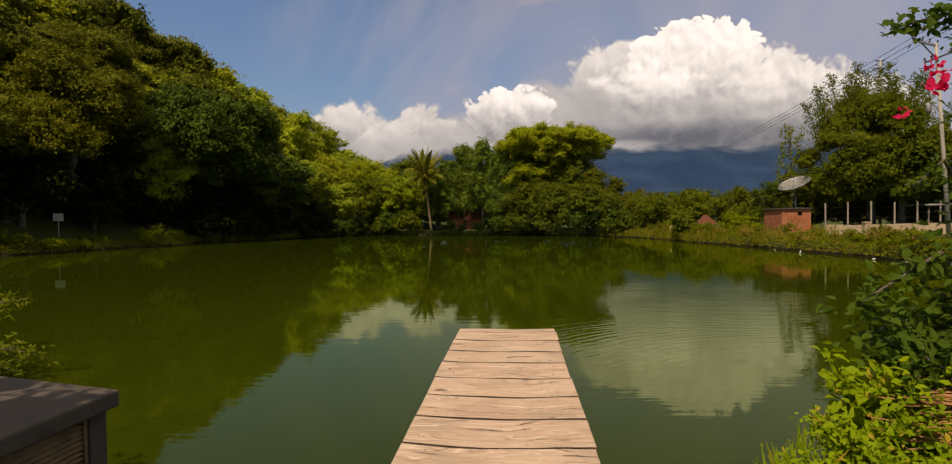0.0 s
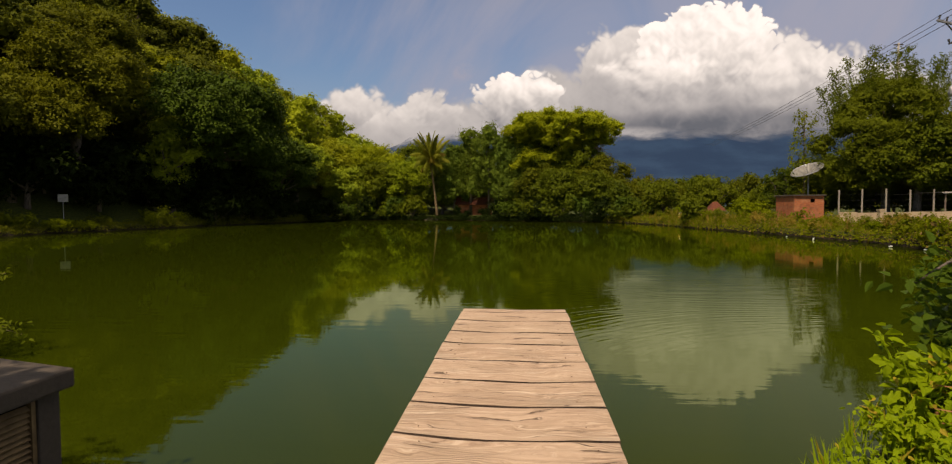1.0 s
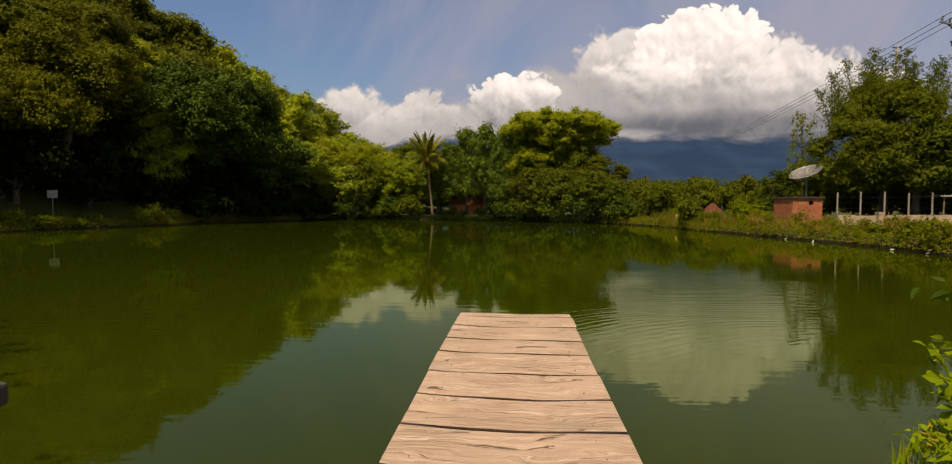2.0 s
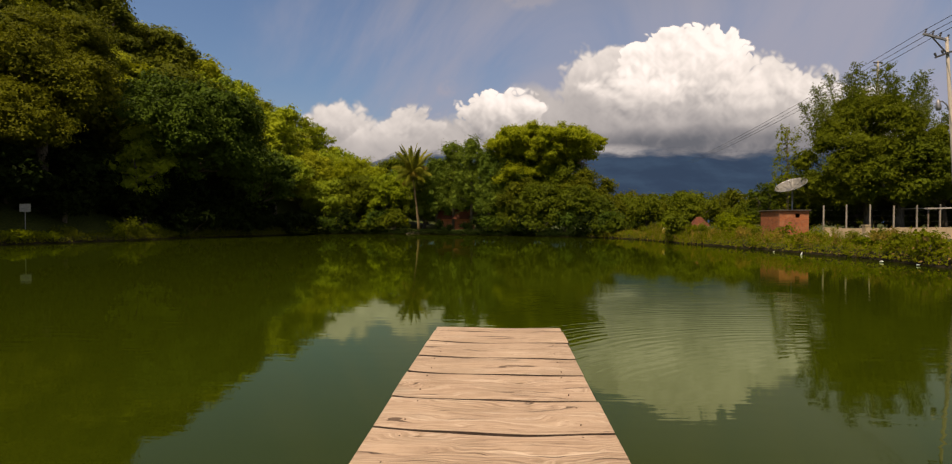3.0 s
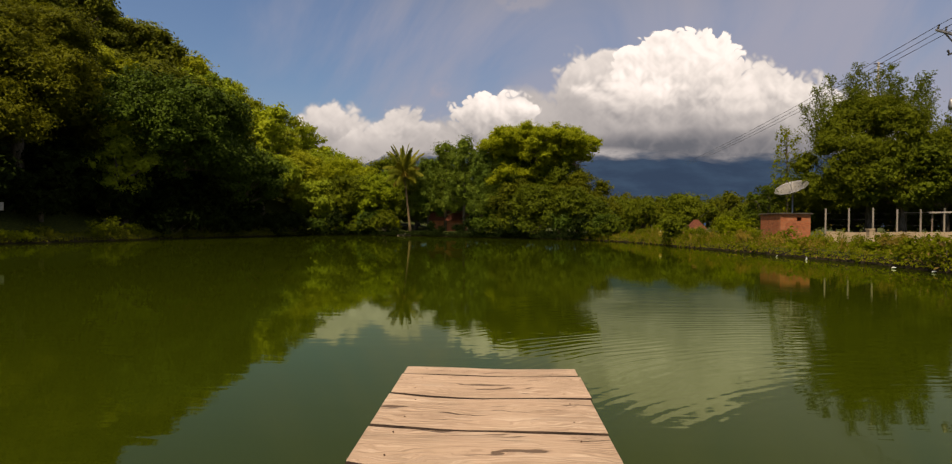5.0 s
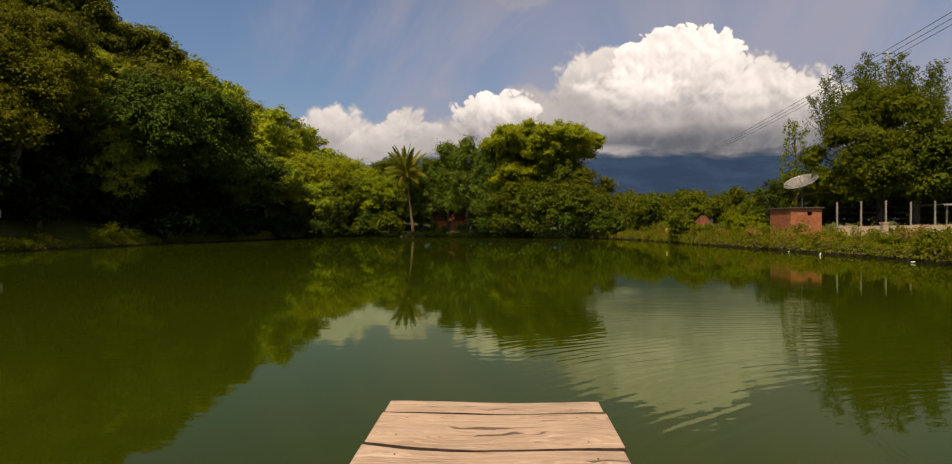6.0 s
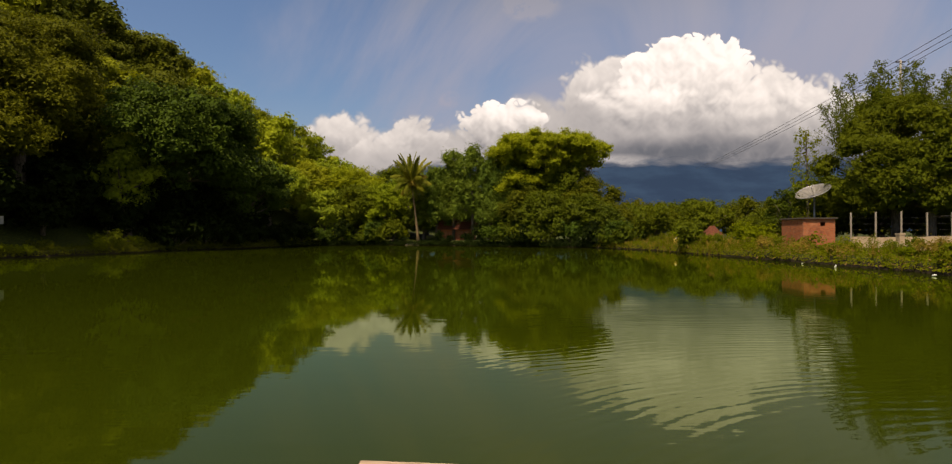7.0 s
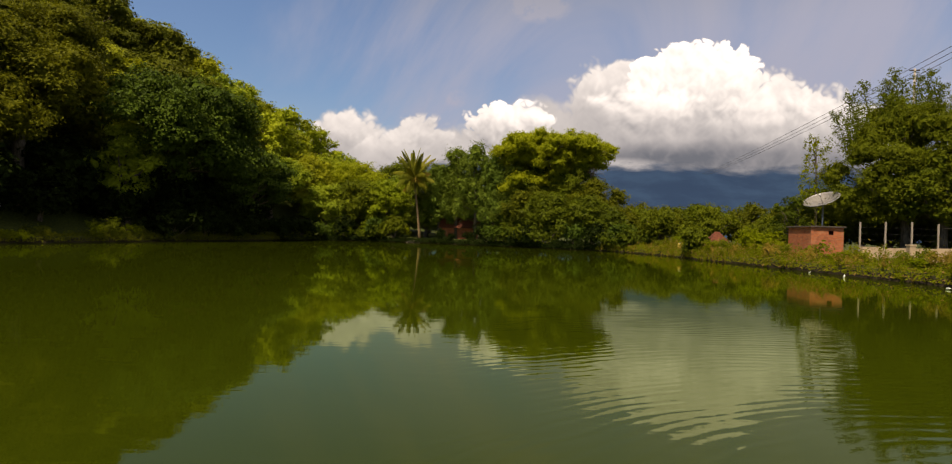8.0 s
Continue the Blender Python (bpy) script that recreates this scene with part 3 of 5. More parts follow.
def lobe_leaves(geo, lobes, per_area, size, rng, low=-0.55, aspect=0.6, ragged=0.28, inner=0.13, clump=0.62, simple=False):
    """Leaves in many small uneven clumps over overlapping lobes (centre, radii)."""
    cs, rs = np.array([l[0] for l in lobes], float), np.array([l[1] for l in lobes], float)
    for i, (c, r) in enumerate(zip(cs, rs)):
        area = 4 * math.pi * ((r[0] * r[1]) ** 1.6 / 3 + (r[0] * r[2]) ** 1.6 / 3 + (r[1] * r[2]) ** 1.6 / 3) ** (1 / 1.6)
        n = int(area * per_area)
        rc = min(clump, r.mean() * 0.34)
        heads = max(6, int(area / (3.2 * rc * rc)))
        d = ball(heads, rng)
        d = d[d[:, 2] > low]
        k = rng.normal(size=(5, 3)) * 2.6
        lump = np.sin(d @ k.T + rng.random(5) * 6.28).sum(axis=1) / 5
        rad = (0.70 + 0.34 * rng.random(len(d))) * (1 + ragged * lump)
        hc = c + d * r * rad[:, None]
        keep = np.ones(len(hc), bool)
        for j in range(len(cs)):
            if j != i:
                keep &= (((hc - cs[j]) / rs[j]) ** 2).sum(axis=1) > 0.42
        hc, d = hc[keep], d[keep]
        if len(hc):
            pick = rng.integers(0, len(hc), int(n * len(hc) / heads))
            scale = (rc * (0.65 + 0.6 * rng.random(len(hc))))[pick][:, None]
            off = rng.normal(size=(len(pick), 3)) * np.array([0.62, 0.62, 0.36])
            p = hc[pick] + off * scale
            nrm = d[pick] * 0.55 + off * 0.5 + np.array([0, 0, 0.6]) + rng.normal(size=p.shape) * 0.45
            leaves(geo, p, nrm, size, rng, aspect, simple=simple)
        # larger sprays inside close the crown
        n = int(area * per_area * inner)
        d = ball(n, rng)
        p = c + d * r * (0.35 + 0.33 * rng.random(n))[:, None]
        leaves(geo, p, d + rng.normal(size=d.shape) * 0.35, min(size * 2.4, r.mean() * 0.6), rng, 0.8)


def bent(a, b, rng, wob, steps=4):
    a, b = np.array(a, float), np.array(b, float)
    pts = [a + (b - a) * k / steps for k in range(steps + 1)]
    return [tuple(p + (rng.normal(size=3) * wob * (0 < k < steps))) for k, p in enumerate(pts)]


# ---- ground, water, distance ----
POND = [(1.5, 3.6), (2.7, 4.9), (4.6, 6.2), (9.5, 8.0), (15.0, 14.0), (17.6, 22.0), (18.1, 30.0), (17.3, 38.0), (16.3, 45.5), (15.4, 50.0),
        (14.8, 57.5), (13.2, 63.0), (10.3, 68.0), (6.5, 70.5), (2.5, 73.2), (-2.0, 76.0), (-6.0, 79.0), (-10.5, 81.5), (-15.0, 83.0), (-20.0, 84.5),
        (-25.5, 82.0), (-28.6, 75.0), (-31.0, 66.0), (-33.2, 57.0), (-34.4, 51.5), (-36.0, 43.0), (-36.5, 34.0), (-33.0, 24.0), (-22.0, 14.0),
        (-11.0, 8.6), (-6.2, 6.8), (-3.4, 4.9), (-1.8, 3.7)]
RIDGE = [(-112, -20, 34), (-98, 20, 36.5), (-83, 55, 34), (-69, 90, 28.5), (-64.5, 100, 25.8), (-60, 110, 22.0), (-50, 123, 13.6), (-40, 133, 7.4), (-24, 150, 4), (0, 185, 1)]


def pond_distance(x, y):
    """Distance from the shore, minus inside the pond."""
    p = np.stack([x, y], -1)
    best, inside = np.full(x.shape, 1e9), np.zeros(x.shape, bool)
    for a, b in zip(POND, POND[1:] + POND[:1]):
        a, b = np.array(a, float), np.array(b, float)
        t = np.clip(((p - a) @ (b - a)) / ((b - a) @ (b - a)), 0, 1)
        best = np.minimum(best, np.linalg.norm(p - a - t[..., None] * (b - a), axis=-1))
        cross = (a[1] > y) != (b[1] > y)
        with np.errstate(divide="ignore", invalid="ignore"):
            xi = a[0] + (y - a[1]) / (b[1] - a[1]) * (b[0] - a[0])
        inside ^= cross & (x < xi)
    return np.where(inside, -best, best)


def ridge_height(x, y):
    p = np.stack([x, y], -1)
    top = np.zeros(x.shape)
    for a, b in zip(RIDGE, RIDGE[1:]):
        a2, b2 = np.array(a[:2], float), np.array(b[:2], float)
        t = np.clip(((p - a2) @ (b2 - a2)) / ((b2 - a2) @ (b2 - a2)), 0, 1)
        d = np.linalg.norm(p - a2 - t[..., None] * (b2 - a2), axis=-1)
        h = a[2] + (b[2] - a[2]) * t
        top = np.maximum(top, h * np.exp(-(d / (9 + 0.72 * h)) ** 2))
    return top


def ground_height(x, y):
    x, y = np.asarray(x, float), np.asarray(y, float)
    d = pond_distance(x, y)
    s = np.clip((d + 0.35) / 0.7, 0, 1)
    z = -1.1 + s * s * (3 - 2 * s) * 1.55
    z = z + np.clip((d - 0.3) / 5.0, 0, 1) * 0.15
    z = z + 0.07 * np.sin(x * 0.9 + 1.3) * np.sin(y * 0.7) * np.clip(d, 0, 1)
    hill = ridge_height(x, y) * np.clip((d - 3) / 12, 0, 1)
    return z + hill


def make_ground():
    def axis(lo, hi, step, far):
        mid = np.arange(lo, hi + step, step)
        out = step * np.cumsum(1.35 ** np.arange(1, 32))
        out = out[out < far]
        return np.concatenate([(lo - out)[::-1], mid, hi + out])
    xs, ys = axis(-46, 36, 0.5, 4200), axis(-4, 96, 0.5, 4200)
    X, Y = np.meshgrid(xs, ys)
    Z = ground_height(X, Y)
    g = Geo()
    w, h = len(xs), len(ys)
    i = np.arange(h - 1)[:, None] * w + np.arange(w - 1)[None, :]
    f = np.stack([i, i + 1, i + w + 1, i + w], -1).reshape(-1, 4)
    g.add(np.stack([X, Y, Z], -1), f.tolist())
    solid("ground", g, M_GROUND, "grassy earth banks and a wooded hill slope round the pond", "ground", kind="structure", smooth=True)
    g = Geo()
    g.add([(-50, -8, 0), (40, -8, 0), (40, 100, 0), (-50, 100, 0)], [(0, 1, 2, 3)])
    solid("water", g, M_WATER, "murky green pond water with faint ripples", "water", kind="structure")


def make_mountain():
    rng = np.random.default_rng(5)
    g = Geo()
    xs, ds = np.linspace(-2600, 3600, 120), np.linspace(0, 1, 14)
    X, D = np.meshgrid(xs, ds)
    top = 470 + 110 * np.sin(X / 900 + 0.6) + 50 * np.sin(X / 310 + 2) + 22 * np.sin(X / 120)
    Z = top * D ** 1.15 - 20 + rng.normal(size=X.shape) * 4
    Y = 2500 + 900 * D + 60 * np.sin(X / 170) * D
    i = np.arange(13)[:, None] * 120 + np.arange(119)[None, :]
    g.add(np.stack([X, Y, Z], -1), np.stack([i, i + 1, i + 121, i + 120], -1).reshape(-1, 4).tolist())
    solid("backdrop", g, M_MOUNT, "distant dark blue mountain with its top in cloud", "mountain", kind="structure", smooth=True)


make_ground()
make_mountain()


# ---- trees ----
def add_tree(name, label, lobes, trunk, limbs, leaf_mat, m, per_area=9, leaf=0.4, seed=1, low=-0.55, aspect=0.62, bark=None, group="", ragged=0.38, simple=False):
    """A tree: tapered trunk (points, radii), limbs (points, radii) and a crown of leaves over its lobes."""
    rng = np.random.default_rng(seed)
    root = thing(name, label, "tree", m, group)
    stem = Geo().tube(trunk[0], trunk[1], 9)
    if name == "hill_tree":
        for pts, rad in limbs:
            stem.tube(pts, rad, 4)
        limbs = []
    part("trunk", stem, bark or M_BARK, root, smooth=True)
    for pts, rad in limbs:
        part("limb", Geo().tube(pts, rad, 5), bark or M_BARK, root, smooth=True)
    g = Geo()
    lobe_leaves(g, lobes, per_area, leaf, rng, low, aspect, ragged, simple=simple)
    part("crown", g, leaf_mat, root)
    return root


def broad_tree(name, label, height, radius, leaf_mat, m, seed, lobes=14, base=0.28, per_area=9, leaf=0.4, group="", low=-0.55, lobe_size=0.42, aspect=0.62, flat=1.0, simple=False):
    rng = np.random.default_rng(seed)
    cz, rz = height * (0.5 + base / 2), height * (0.5 - base / 2)
    ls = []
    for k in range(lobes):
        t = (k + 0.5) / lobes
        zz = 1 - 1.75 * t
        a = k * 2.399 + rng.normal() * 0.5
        q = math.sqrt(max(0, 1 - zz * zz)) * (0.62 + 0.22 * rng.random())
        r = radius * lobe_size * (0.55 + 0.65 * rng.random())
        ls.append(((q * radius * math.cos(a), q * radius * math.sin(a), cz + zz * rz * 0.66), (r, r, r * 0.78 * flat)))
    ls.append(((0, 0, cz), (radius * 0.55, radius * 0.55, rz * 0.75)))
    fork = cz - rz * 0.55
    lean = rng.normal(size=2) * 0.04 * height
    tr = 0.028 * height + 0.03
    trunk = ([(0, 0, -0.3), (lean[0] * 0.3, lean[1] * 0.3, fork * 0.5), (lean[0], lean[1], fork), (lean[0], lean[1], cz + rz * 0.3)], [tr * 1.35, tr, tr * 0.8, tr * 0.25])
    limbs = [(bent((lean[0], lean[1], fork * (0.8 + 0.3 * rng.random())), l[0], rng, 0.12), [tr * 0.55, tr * 0.45, tr * 0.32, tr * 0.2, tr * 0.08]) for l in ls[:-1:2]]
    return add_tree(name, label, ls, trunk, limbs, leaf_mat, m, per_area, leaf, seed, low, aspect, group=group, simple=simple)


def place(x, y, turn=0.0, s=1.0, sz=None, sink=0.0):
    return pose(x, y, float(ground_height(x, y)) - sink, 0, 0, turn) @ Matrix.Diagonal((s, s, sz or s, 1.0))


def hill_forest():
    rng = np.random.default_rng(11)
    kinds = []
    specs = [(M_HILL, 8.5, 4.2, "yellow-green broadleaf tree on the steep wooded hillside"), (M_HILLG, 8.0, 3.9, "olive-green broadleaf tree on the steep wooded hillside"),
             (M_HILL, 7.0, 3.6, "sunlit spreading tree on the steep wooded hillside"), (M_HILLG, 9.5, 4.0, "green rounded tree on the steep wooded hillside"),
             (M_HILLSHADE, 8.5, 4.1, "tree on the steep wooded hillside, leaves darkened for shadow")]
    spots = []
    step = 5.2
    for gx in np.arange(-100, -14, step):
        for gy in np.arange(22, 172, step):
            x, y = gx + rng.uniform(-2, 2), gy + rng.uniform(-2, 2)
            d = float(pond_distance(np.array(x), np.array(y)))
            h = float(ridge_height(np.array(x), np.array(y)))
            best = min(((x - a) ** 2 + (y - b) ** 2, i) for i, (a, b, _) in enumerate(RIDGE))
            i = min(best[1], len(RIDGE) - 2)
            a, b = RIDGE[i], RIDGE[i + 1]
            side = (b[0] - a[0]) * (y - a[1]) - (b[1] - a[1]) * (x - a[0])
            if d > 9 and h > 2.0 and side < 60 and y > -1.25 * x - 45 - 26:
                spots.append((x, y))
    for k, (x, y) in enumerate(spots):
        # the hill's left part gets the leaf colour darkened as shadow
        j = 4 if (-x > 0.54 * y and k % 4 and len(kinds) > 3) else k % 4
        mat, hh, rr, label = specs[j]
        m = place(x, y, rng.uniform(0, 360), rng.uniform(0.75, 1.25), sink=0.6)
        if len(kinds) <= j:
            kinds.append(broad_tree("hill_tree", label, hh, rr, mat, m, 100 + j, 17, 0.05, 19.0, 0.30, "hillside trees", low=-0.3, lobe_size=0.36, aspect=0.8, simple=True))
        else:
            copy_thing(kinds[j], m)


hill_forest()
broad_tree("hill_tree", "half-bare brownish tree on the hill's shoulder", 8.0, 4.0, M_DRYCROWN, place(-40.5, 127.0), 131, 11, 0.1, 9, 0.34, "", -0.4)


def shore_trees():
    # dark tree over the left shore and its neighbours, with a gloomy hollow under them
    broad_tree("mango_tree", "large dark glossy-leaved tree overhanging the shaded shore", 17.4, 11.4, M_DARK, place(-37.4, 65.5), 201, 62, 0.10, 22, 0.30, "", -0.8, 0.22, 0.75, 0.8)
    broad_tree("mango_tree", "dark glossy-leaved tree leaning over the shaded shore", 12.0, 6.2, M_DARK, place(-33.0, 74.5), 202, 34, 0.02, 22, 0.28, "", -0.8, 0.25, 0.75, 0.8)
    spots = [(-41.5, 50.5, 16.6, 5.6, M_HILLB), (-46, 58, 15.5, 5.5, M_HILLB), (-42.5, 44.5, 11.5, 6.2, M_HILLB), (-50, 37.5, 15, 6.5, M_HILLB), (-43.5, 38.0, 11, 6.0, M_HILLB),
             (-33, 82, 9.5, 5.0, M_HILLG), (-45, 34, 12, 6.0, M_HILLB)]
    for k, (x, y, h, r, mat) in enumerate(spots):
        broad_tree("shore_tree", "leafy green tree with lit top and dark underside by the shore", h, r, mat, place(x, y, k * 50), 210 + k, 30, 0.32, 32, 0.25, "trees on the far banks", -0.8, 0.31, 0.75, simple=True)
    broad_tree("shore_tree", "slim olive tree with lit sprays before the dark shore trees", 12.0, 3.4, M_HILLG, place(-36.9, 58.0), 219, 26, 0.12, 32, 0.25, "trees on the far banks", -0.8, 0.30, 0.6, simple=True)
    # the hollow's darkness is painted: near-black leaves on the trees under the canopy
    proto = None
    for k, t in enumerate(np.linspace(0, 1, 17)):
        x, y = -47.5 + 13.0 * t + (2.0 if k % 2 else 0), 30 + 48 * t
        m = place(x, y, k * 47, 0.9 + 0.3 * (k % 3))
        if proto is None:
            proto = broad_tree("understory_tree", "bushy tree under the canopy, leaves painted near black as shade", 5.0, 3.0, M_UNDERSHADE, m, 225, 12, 0.0, 12, 0.38, "shaded trees under the canopy", -0.9)
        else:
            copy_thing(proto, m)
    # far shore
    far = [(-27.0, 88.0, 7.5, 4.2, M_HILLG), (-22.5, 90.0, 9.0, 4.6, M_GARDEN), (-18.0, 89.5, 9.6, 4.4, M_MID), (-24.5, 96, 11, 5.0, M_SPREAD), (-16.0, 95.5, 10.8, 5.0, M_MID),
           (-9.0, 92.0, 10.0, 4.2, M_DEEP), (3.2, 80.5, 7.6, 3.6, M_DEEP), (-0.4, 84.5, 7.5, 3.0, M_DEEP), (6.0, 75.5, 7.0, 4.2, M_DEEP), (10.0, 74.0, 6.4, 3.8, M_DEEP),
           (12.2, 72.0, 4.6, 2.6, M_DEEP), (3.5, 79.5, 8.0, 4.0, M_HILLB), (-13.0, 99, 12.0, 5, M_MID), (-18.5, 101, 12.5, 5, M_GARDEN), (-8.5, 99, 12.2, 4.6, M_HILLG), (11.5, 79, 9.5, 4.4, M_HILLB), (-32, 92, 9.5, 4.6, M_HILL),
           (4.5, 83, 12.0, 4.4, M_DEEP), (0.0, 86, 12.0, 4.2, M_BLUE), (9.5, 81.5, 11.6, 4.4, M_DEEP), (14.0, 77.0, 5.4, 2.8, M_HILLB), (-12.0, 88.5, 8.2, 3.6, M_DEEP), (-6.0, 91.5, 10.5, 4.0, M_BLUE)]
    for k, (x, y, h, r, mat) in enumerate(far):
        broad_tree("shore_tree", "dense green tree on the far shore, leafy to the ground", h, r, mat, place(x, y, k * 77), 230 + k, 30, -0.06, 30, 0.24, "trees on the far banks", -0.85, 0.30, 0.75, simple=True)
    # tall feathery trees between the palm and the spreading tree
    for k, (x, y, h, r) in enumerate([(-7.3, 87.0, 13.4, 2.4), (-4.4, 85.5, 13.6, 2.5), (-9.8, 87.0, 10.6, 2.2), (-1.7, 83.5, 11.6, 2.3), (1.0, 82.5, 10.2, 2.2)]):
        rng = np.random.default_rng(260 + k)
        ls = []
        for j in range(46):
            f = (j + 0.5) / 46
            a, q = j * 2.399, r * (1.45 - 1.05 * f) * (0.25 + 0.85 * rng.random())
            ls.append(((q * math.cos(a), q * math.sin(a), h * (0.24 + 0.72 * f)), (0.75 + 0.4 * rng.random(), 0.75, 0.85 + 0.6 * rng.random())))
        trunk = ([(0, 0, -0.3), (0.1, 0, h * 0.4), (0, 0.1, h * 0.95)], [0.26, 0.18, 0.04])
        limbs = [(bent((0, 0, l[0][2] * 0.7), l[0], rng, 0.1), [0.09, 0.07, 0.05, 0.04, 0.02]) for l in ls[::3]]
        add_tree("feathery_tree", "tall slim feathery blue-green tree on the far shore", ls, trunk, limbs, M_BLUE, place(x, y, 40 * k), 24, 0.24, 260 + k, -0.9, 0.3, group="feathery trees", ragged=0.4)


def spreading_tree():
    """Broad domed umbrella crown on forked limbs."""
    rng = np.random.default_rng(301)
    ls, limbs = [], []
    for k in range(40):
        a, q = k * 2.399 + 0.7, 6.4 * math.sqrt((k + 0.5) / 40)
        ls.append(((q * math.cos(a) - 0.6, 0.8 * q * math.sin(a), 12.6 - 0.02 * q * q + rng.normal() * 0.4), (1.25, 1.25, 0.8)))
    for k in range(110):
        a, q = k * 2.399 + rng.normal() * 0.1, math.sqrt((k + 0.5) / 110)
        r = 0.75 + 0.6 * rng.random()
        z = 14.2 - 1.8 * q ** 3 + rng.normal() * 0.40
        ls.append(((8.5 * q * math.cos(a) - 0.1, 7.2 * q * math.sin(a), z), (r, r, 0.5 + 0.3 * rng.random())))
    for k in range(54):
        a, q = k * 2.399 + 0.3, math.sqrt((k + 0.5) / 54)
        ls.append(((7.4 * q * math.cos(a) - 0.3, 6.2 * q * math.sin(a), 11.6 - 0.6 * q + rng.normal() * 0.5), (1.1, 1.1, 0.75)))
    for k in range(44):
        a, q = k * 2.399 + 1, 1.5 + 5.8 * rng.random()
        x = q * math.cos(a) - 1.6
        if x < 2.2:
            ls.append(((x, 0.8 * q * math.sin(a), 8.6 + 1.9 * rng.normal() * 0.8), (1.3, 1.3, 0.9)))
    fork = (0.2, 0, 4.5)
    for k in range(7):
        a = k * 0.9
        limbs.append((bent(fork, (4.4 * math.cos(a), 3.6 * math.sin(a), 11.0), rng, 0.25), [0.30, 0.26, 0.22, 0.17, 0.11]))
        for s in (-0.35, 0.3):
            limbs.append((bent((4.4 * math.cos(a), 3.6 * math.sin(a), 11.0), (7.2 * math.cos(a + s), 6.0 * math.sin(a + s), 12.6), rng, 0.15), [0.11, 0.09, 0.07, 0.05, 0.03]))
    add_tree("spreading_tree", "broad umbrella-crowned tree with forked grey limbs on the far shore", ls, ([(0, 0, -0.4), (0.1, 0, 2), fork], [0.62, 0.48, 0.42]), limbs, M_SPREAD, place(6.6, 84.5),
             42, 0.21, 301, -0.8, 0.8, simple=True)
    # grey-brown dead boughs hang from its open side
    root = thing("dead_branch", "bare grey-brown dead boughs hanging from the spreading tree", "branch", place(6.6, 84.5))
    for k in range(26):
        a = Vector((3.4 + 1.2 * rng.random(), -2.5 + rng.normal() * 0.8, 9.6 + 0.9 * rng.random()))
        b = a + Vector((0.6 + 1.9 * rng.random(), -0.5 + rng.normal() * 0.8, -0.6 - 3.6 * rng.random()))
        part("twig", Geo().tube(bent(a, b, rng, 0.22), [0.07, 0.06, 0.05, 0.035, 0.015], 4), M_STRAWBARK, root)


def palm_tree():
    rng = np.random.default_rng(320)
    root = thing("palm_tree", "coconut palm with a pale leaning trunk and yellowed lower fronds", "palm tree", place(-12.4, 83.4))
    top = Vector((-0.55, 0.0, 8.6))
    pts = [(0.45, 0, -0.3), (0.32, 0, 1.0), (0.1, 0, 3.0), (-0.2, 0, 5.5), (-0.45, 0, 7.6), tuple(top)]
    part("trunk", Geo().tube(pts, [0.30, 0.20, 0.16, 0.145, 0.14, 0.15], 9), M_PALMBARK, root, smooth=True)
    for k in range(34):
        a = k * 2.399 + rng.normal() * 0.15
        young = k < 15
        up = radians(88 - 34 * (k / 14)) if young else radians(48 - 88 * ((k - 15) / 18))
        ln = (4.1 if young else 3.0) + rng.normal() * 0.3
        curl = 22 + 1.5 * k if young else 75
        g, p, ray = Geo(), np.array(top), []
        steps = 12
        for s in range(steps + 1):
            ray.append(p.copy())
            e = up - radians(curl) * (s / steps) ** 1.6
            p = p + np.array([math.cos(a) * math.cos(e), math.sin(a) * math.cos(e), math.sin(e)]) * ln / steps
        g.tube([tuple(q) for q in ray], [0.05 * (1 - 0.85 * s / steps) for s in range(steps + 1)], 4)
        ray = np.array(ray)
        side = np.array([-math.sin(a), math.cos(a), 0.0])
        for s in np.linspace(0.10, 1.0, 84):
            i = min(int(s * steps), steps - 1)
            c = ray[i] + (ray[i + 1] - ray[i]) * (s * steps - i)
            d = unit((ray[i + 1] - ray[i])[None])[0]
            w = 0.92 * math.sin(math.pi * min(1, 0.18 + 0.8 * s)) + 0.12
            for sg in (-1, 1):
                tip = c + side * sg * w * (0.35 + 0.3 * rng.random()) + d * w * 0.5 - np.array([0, 0, w * (0.55 + 0.5 * rng.random())])
                q = d * 0.03
                g.add([c - q, c + q, (c + tip) / 2 + q + np.array([0, 0, 0.05]), tip, (c + tip) / 2 - q], [(0, 1, 2), (0, 2, 4), (4, 2, 3)])
        part("frond", g, M_STRAWGRASS if k in (16, 19, 23, 27, 30) else M_PALM, root, "yellowed drooping frond" if k in (16, 19, 23, 27, 30) else "")
    return root


shore_trees()
spreading_tree()
palm_tree()


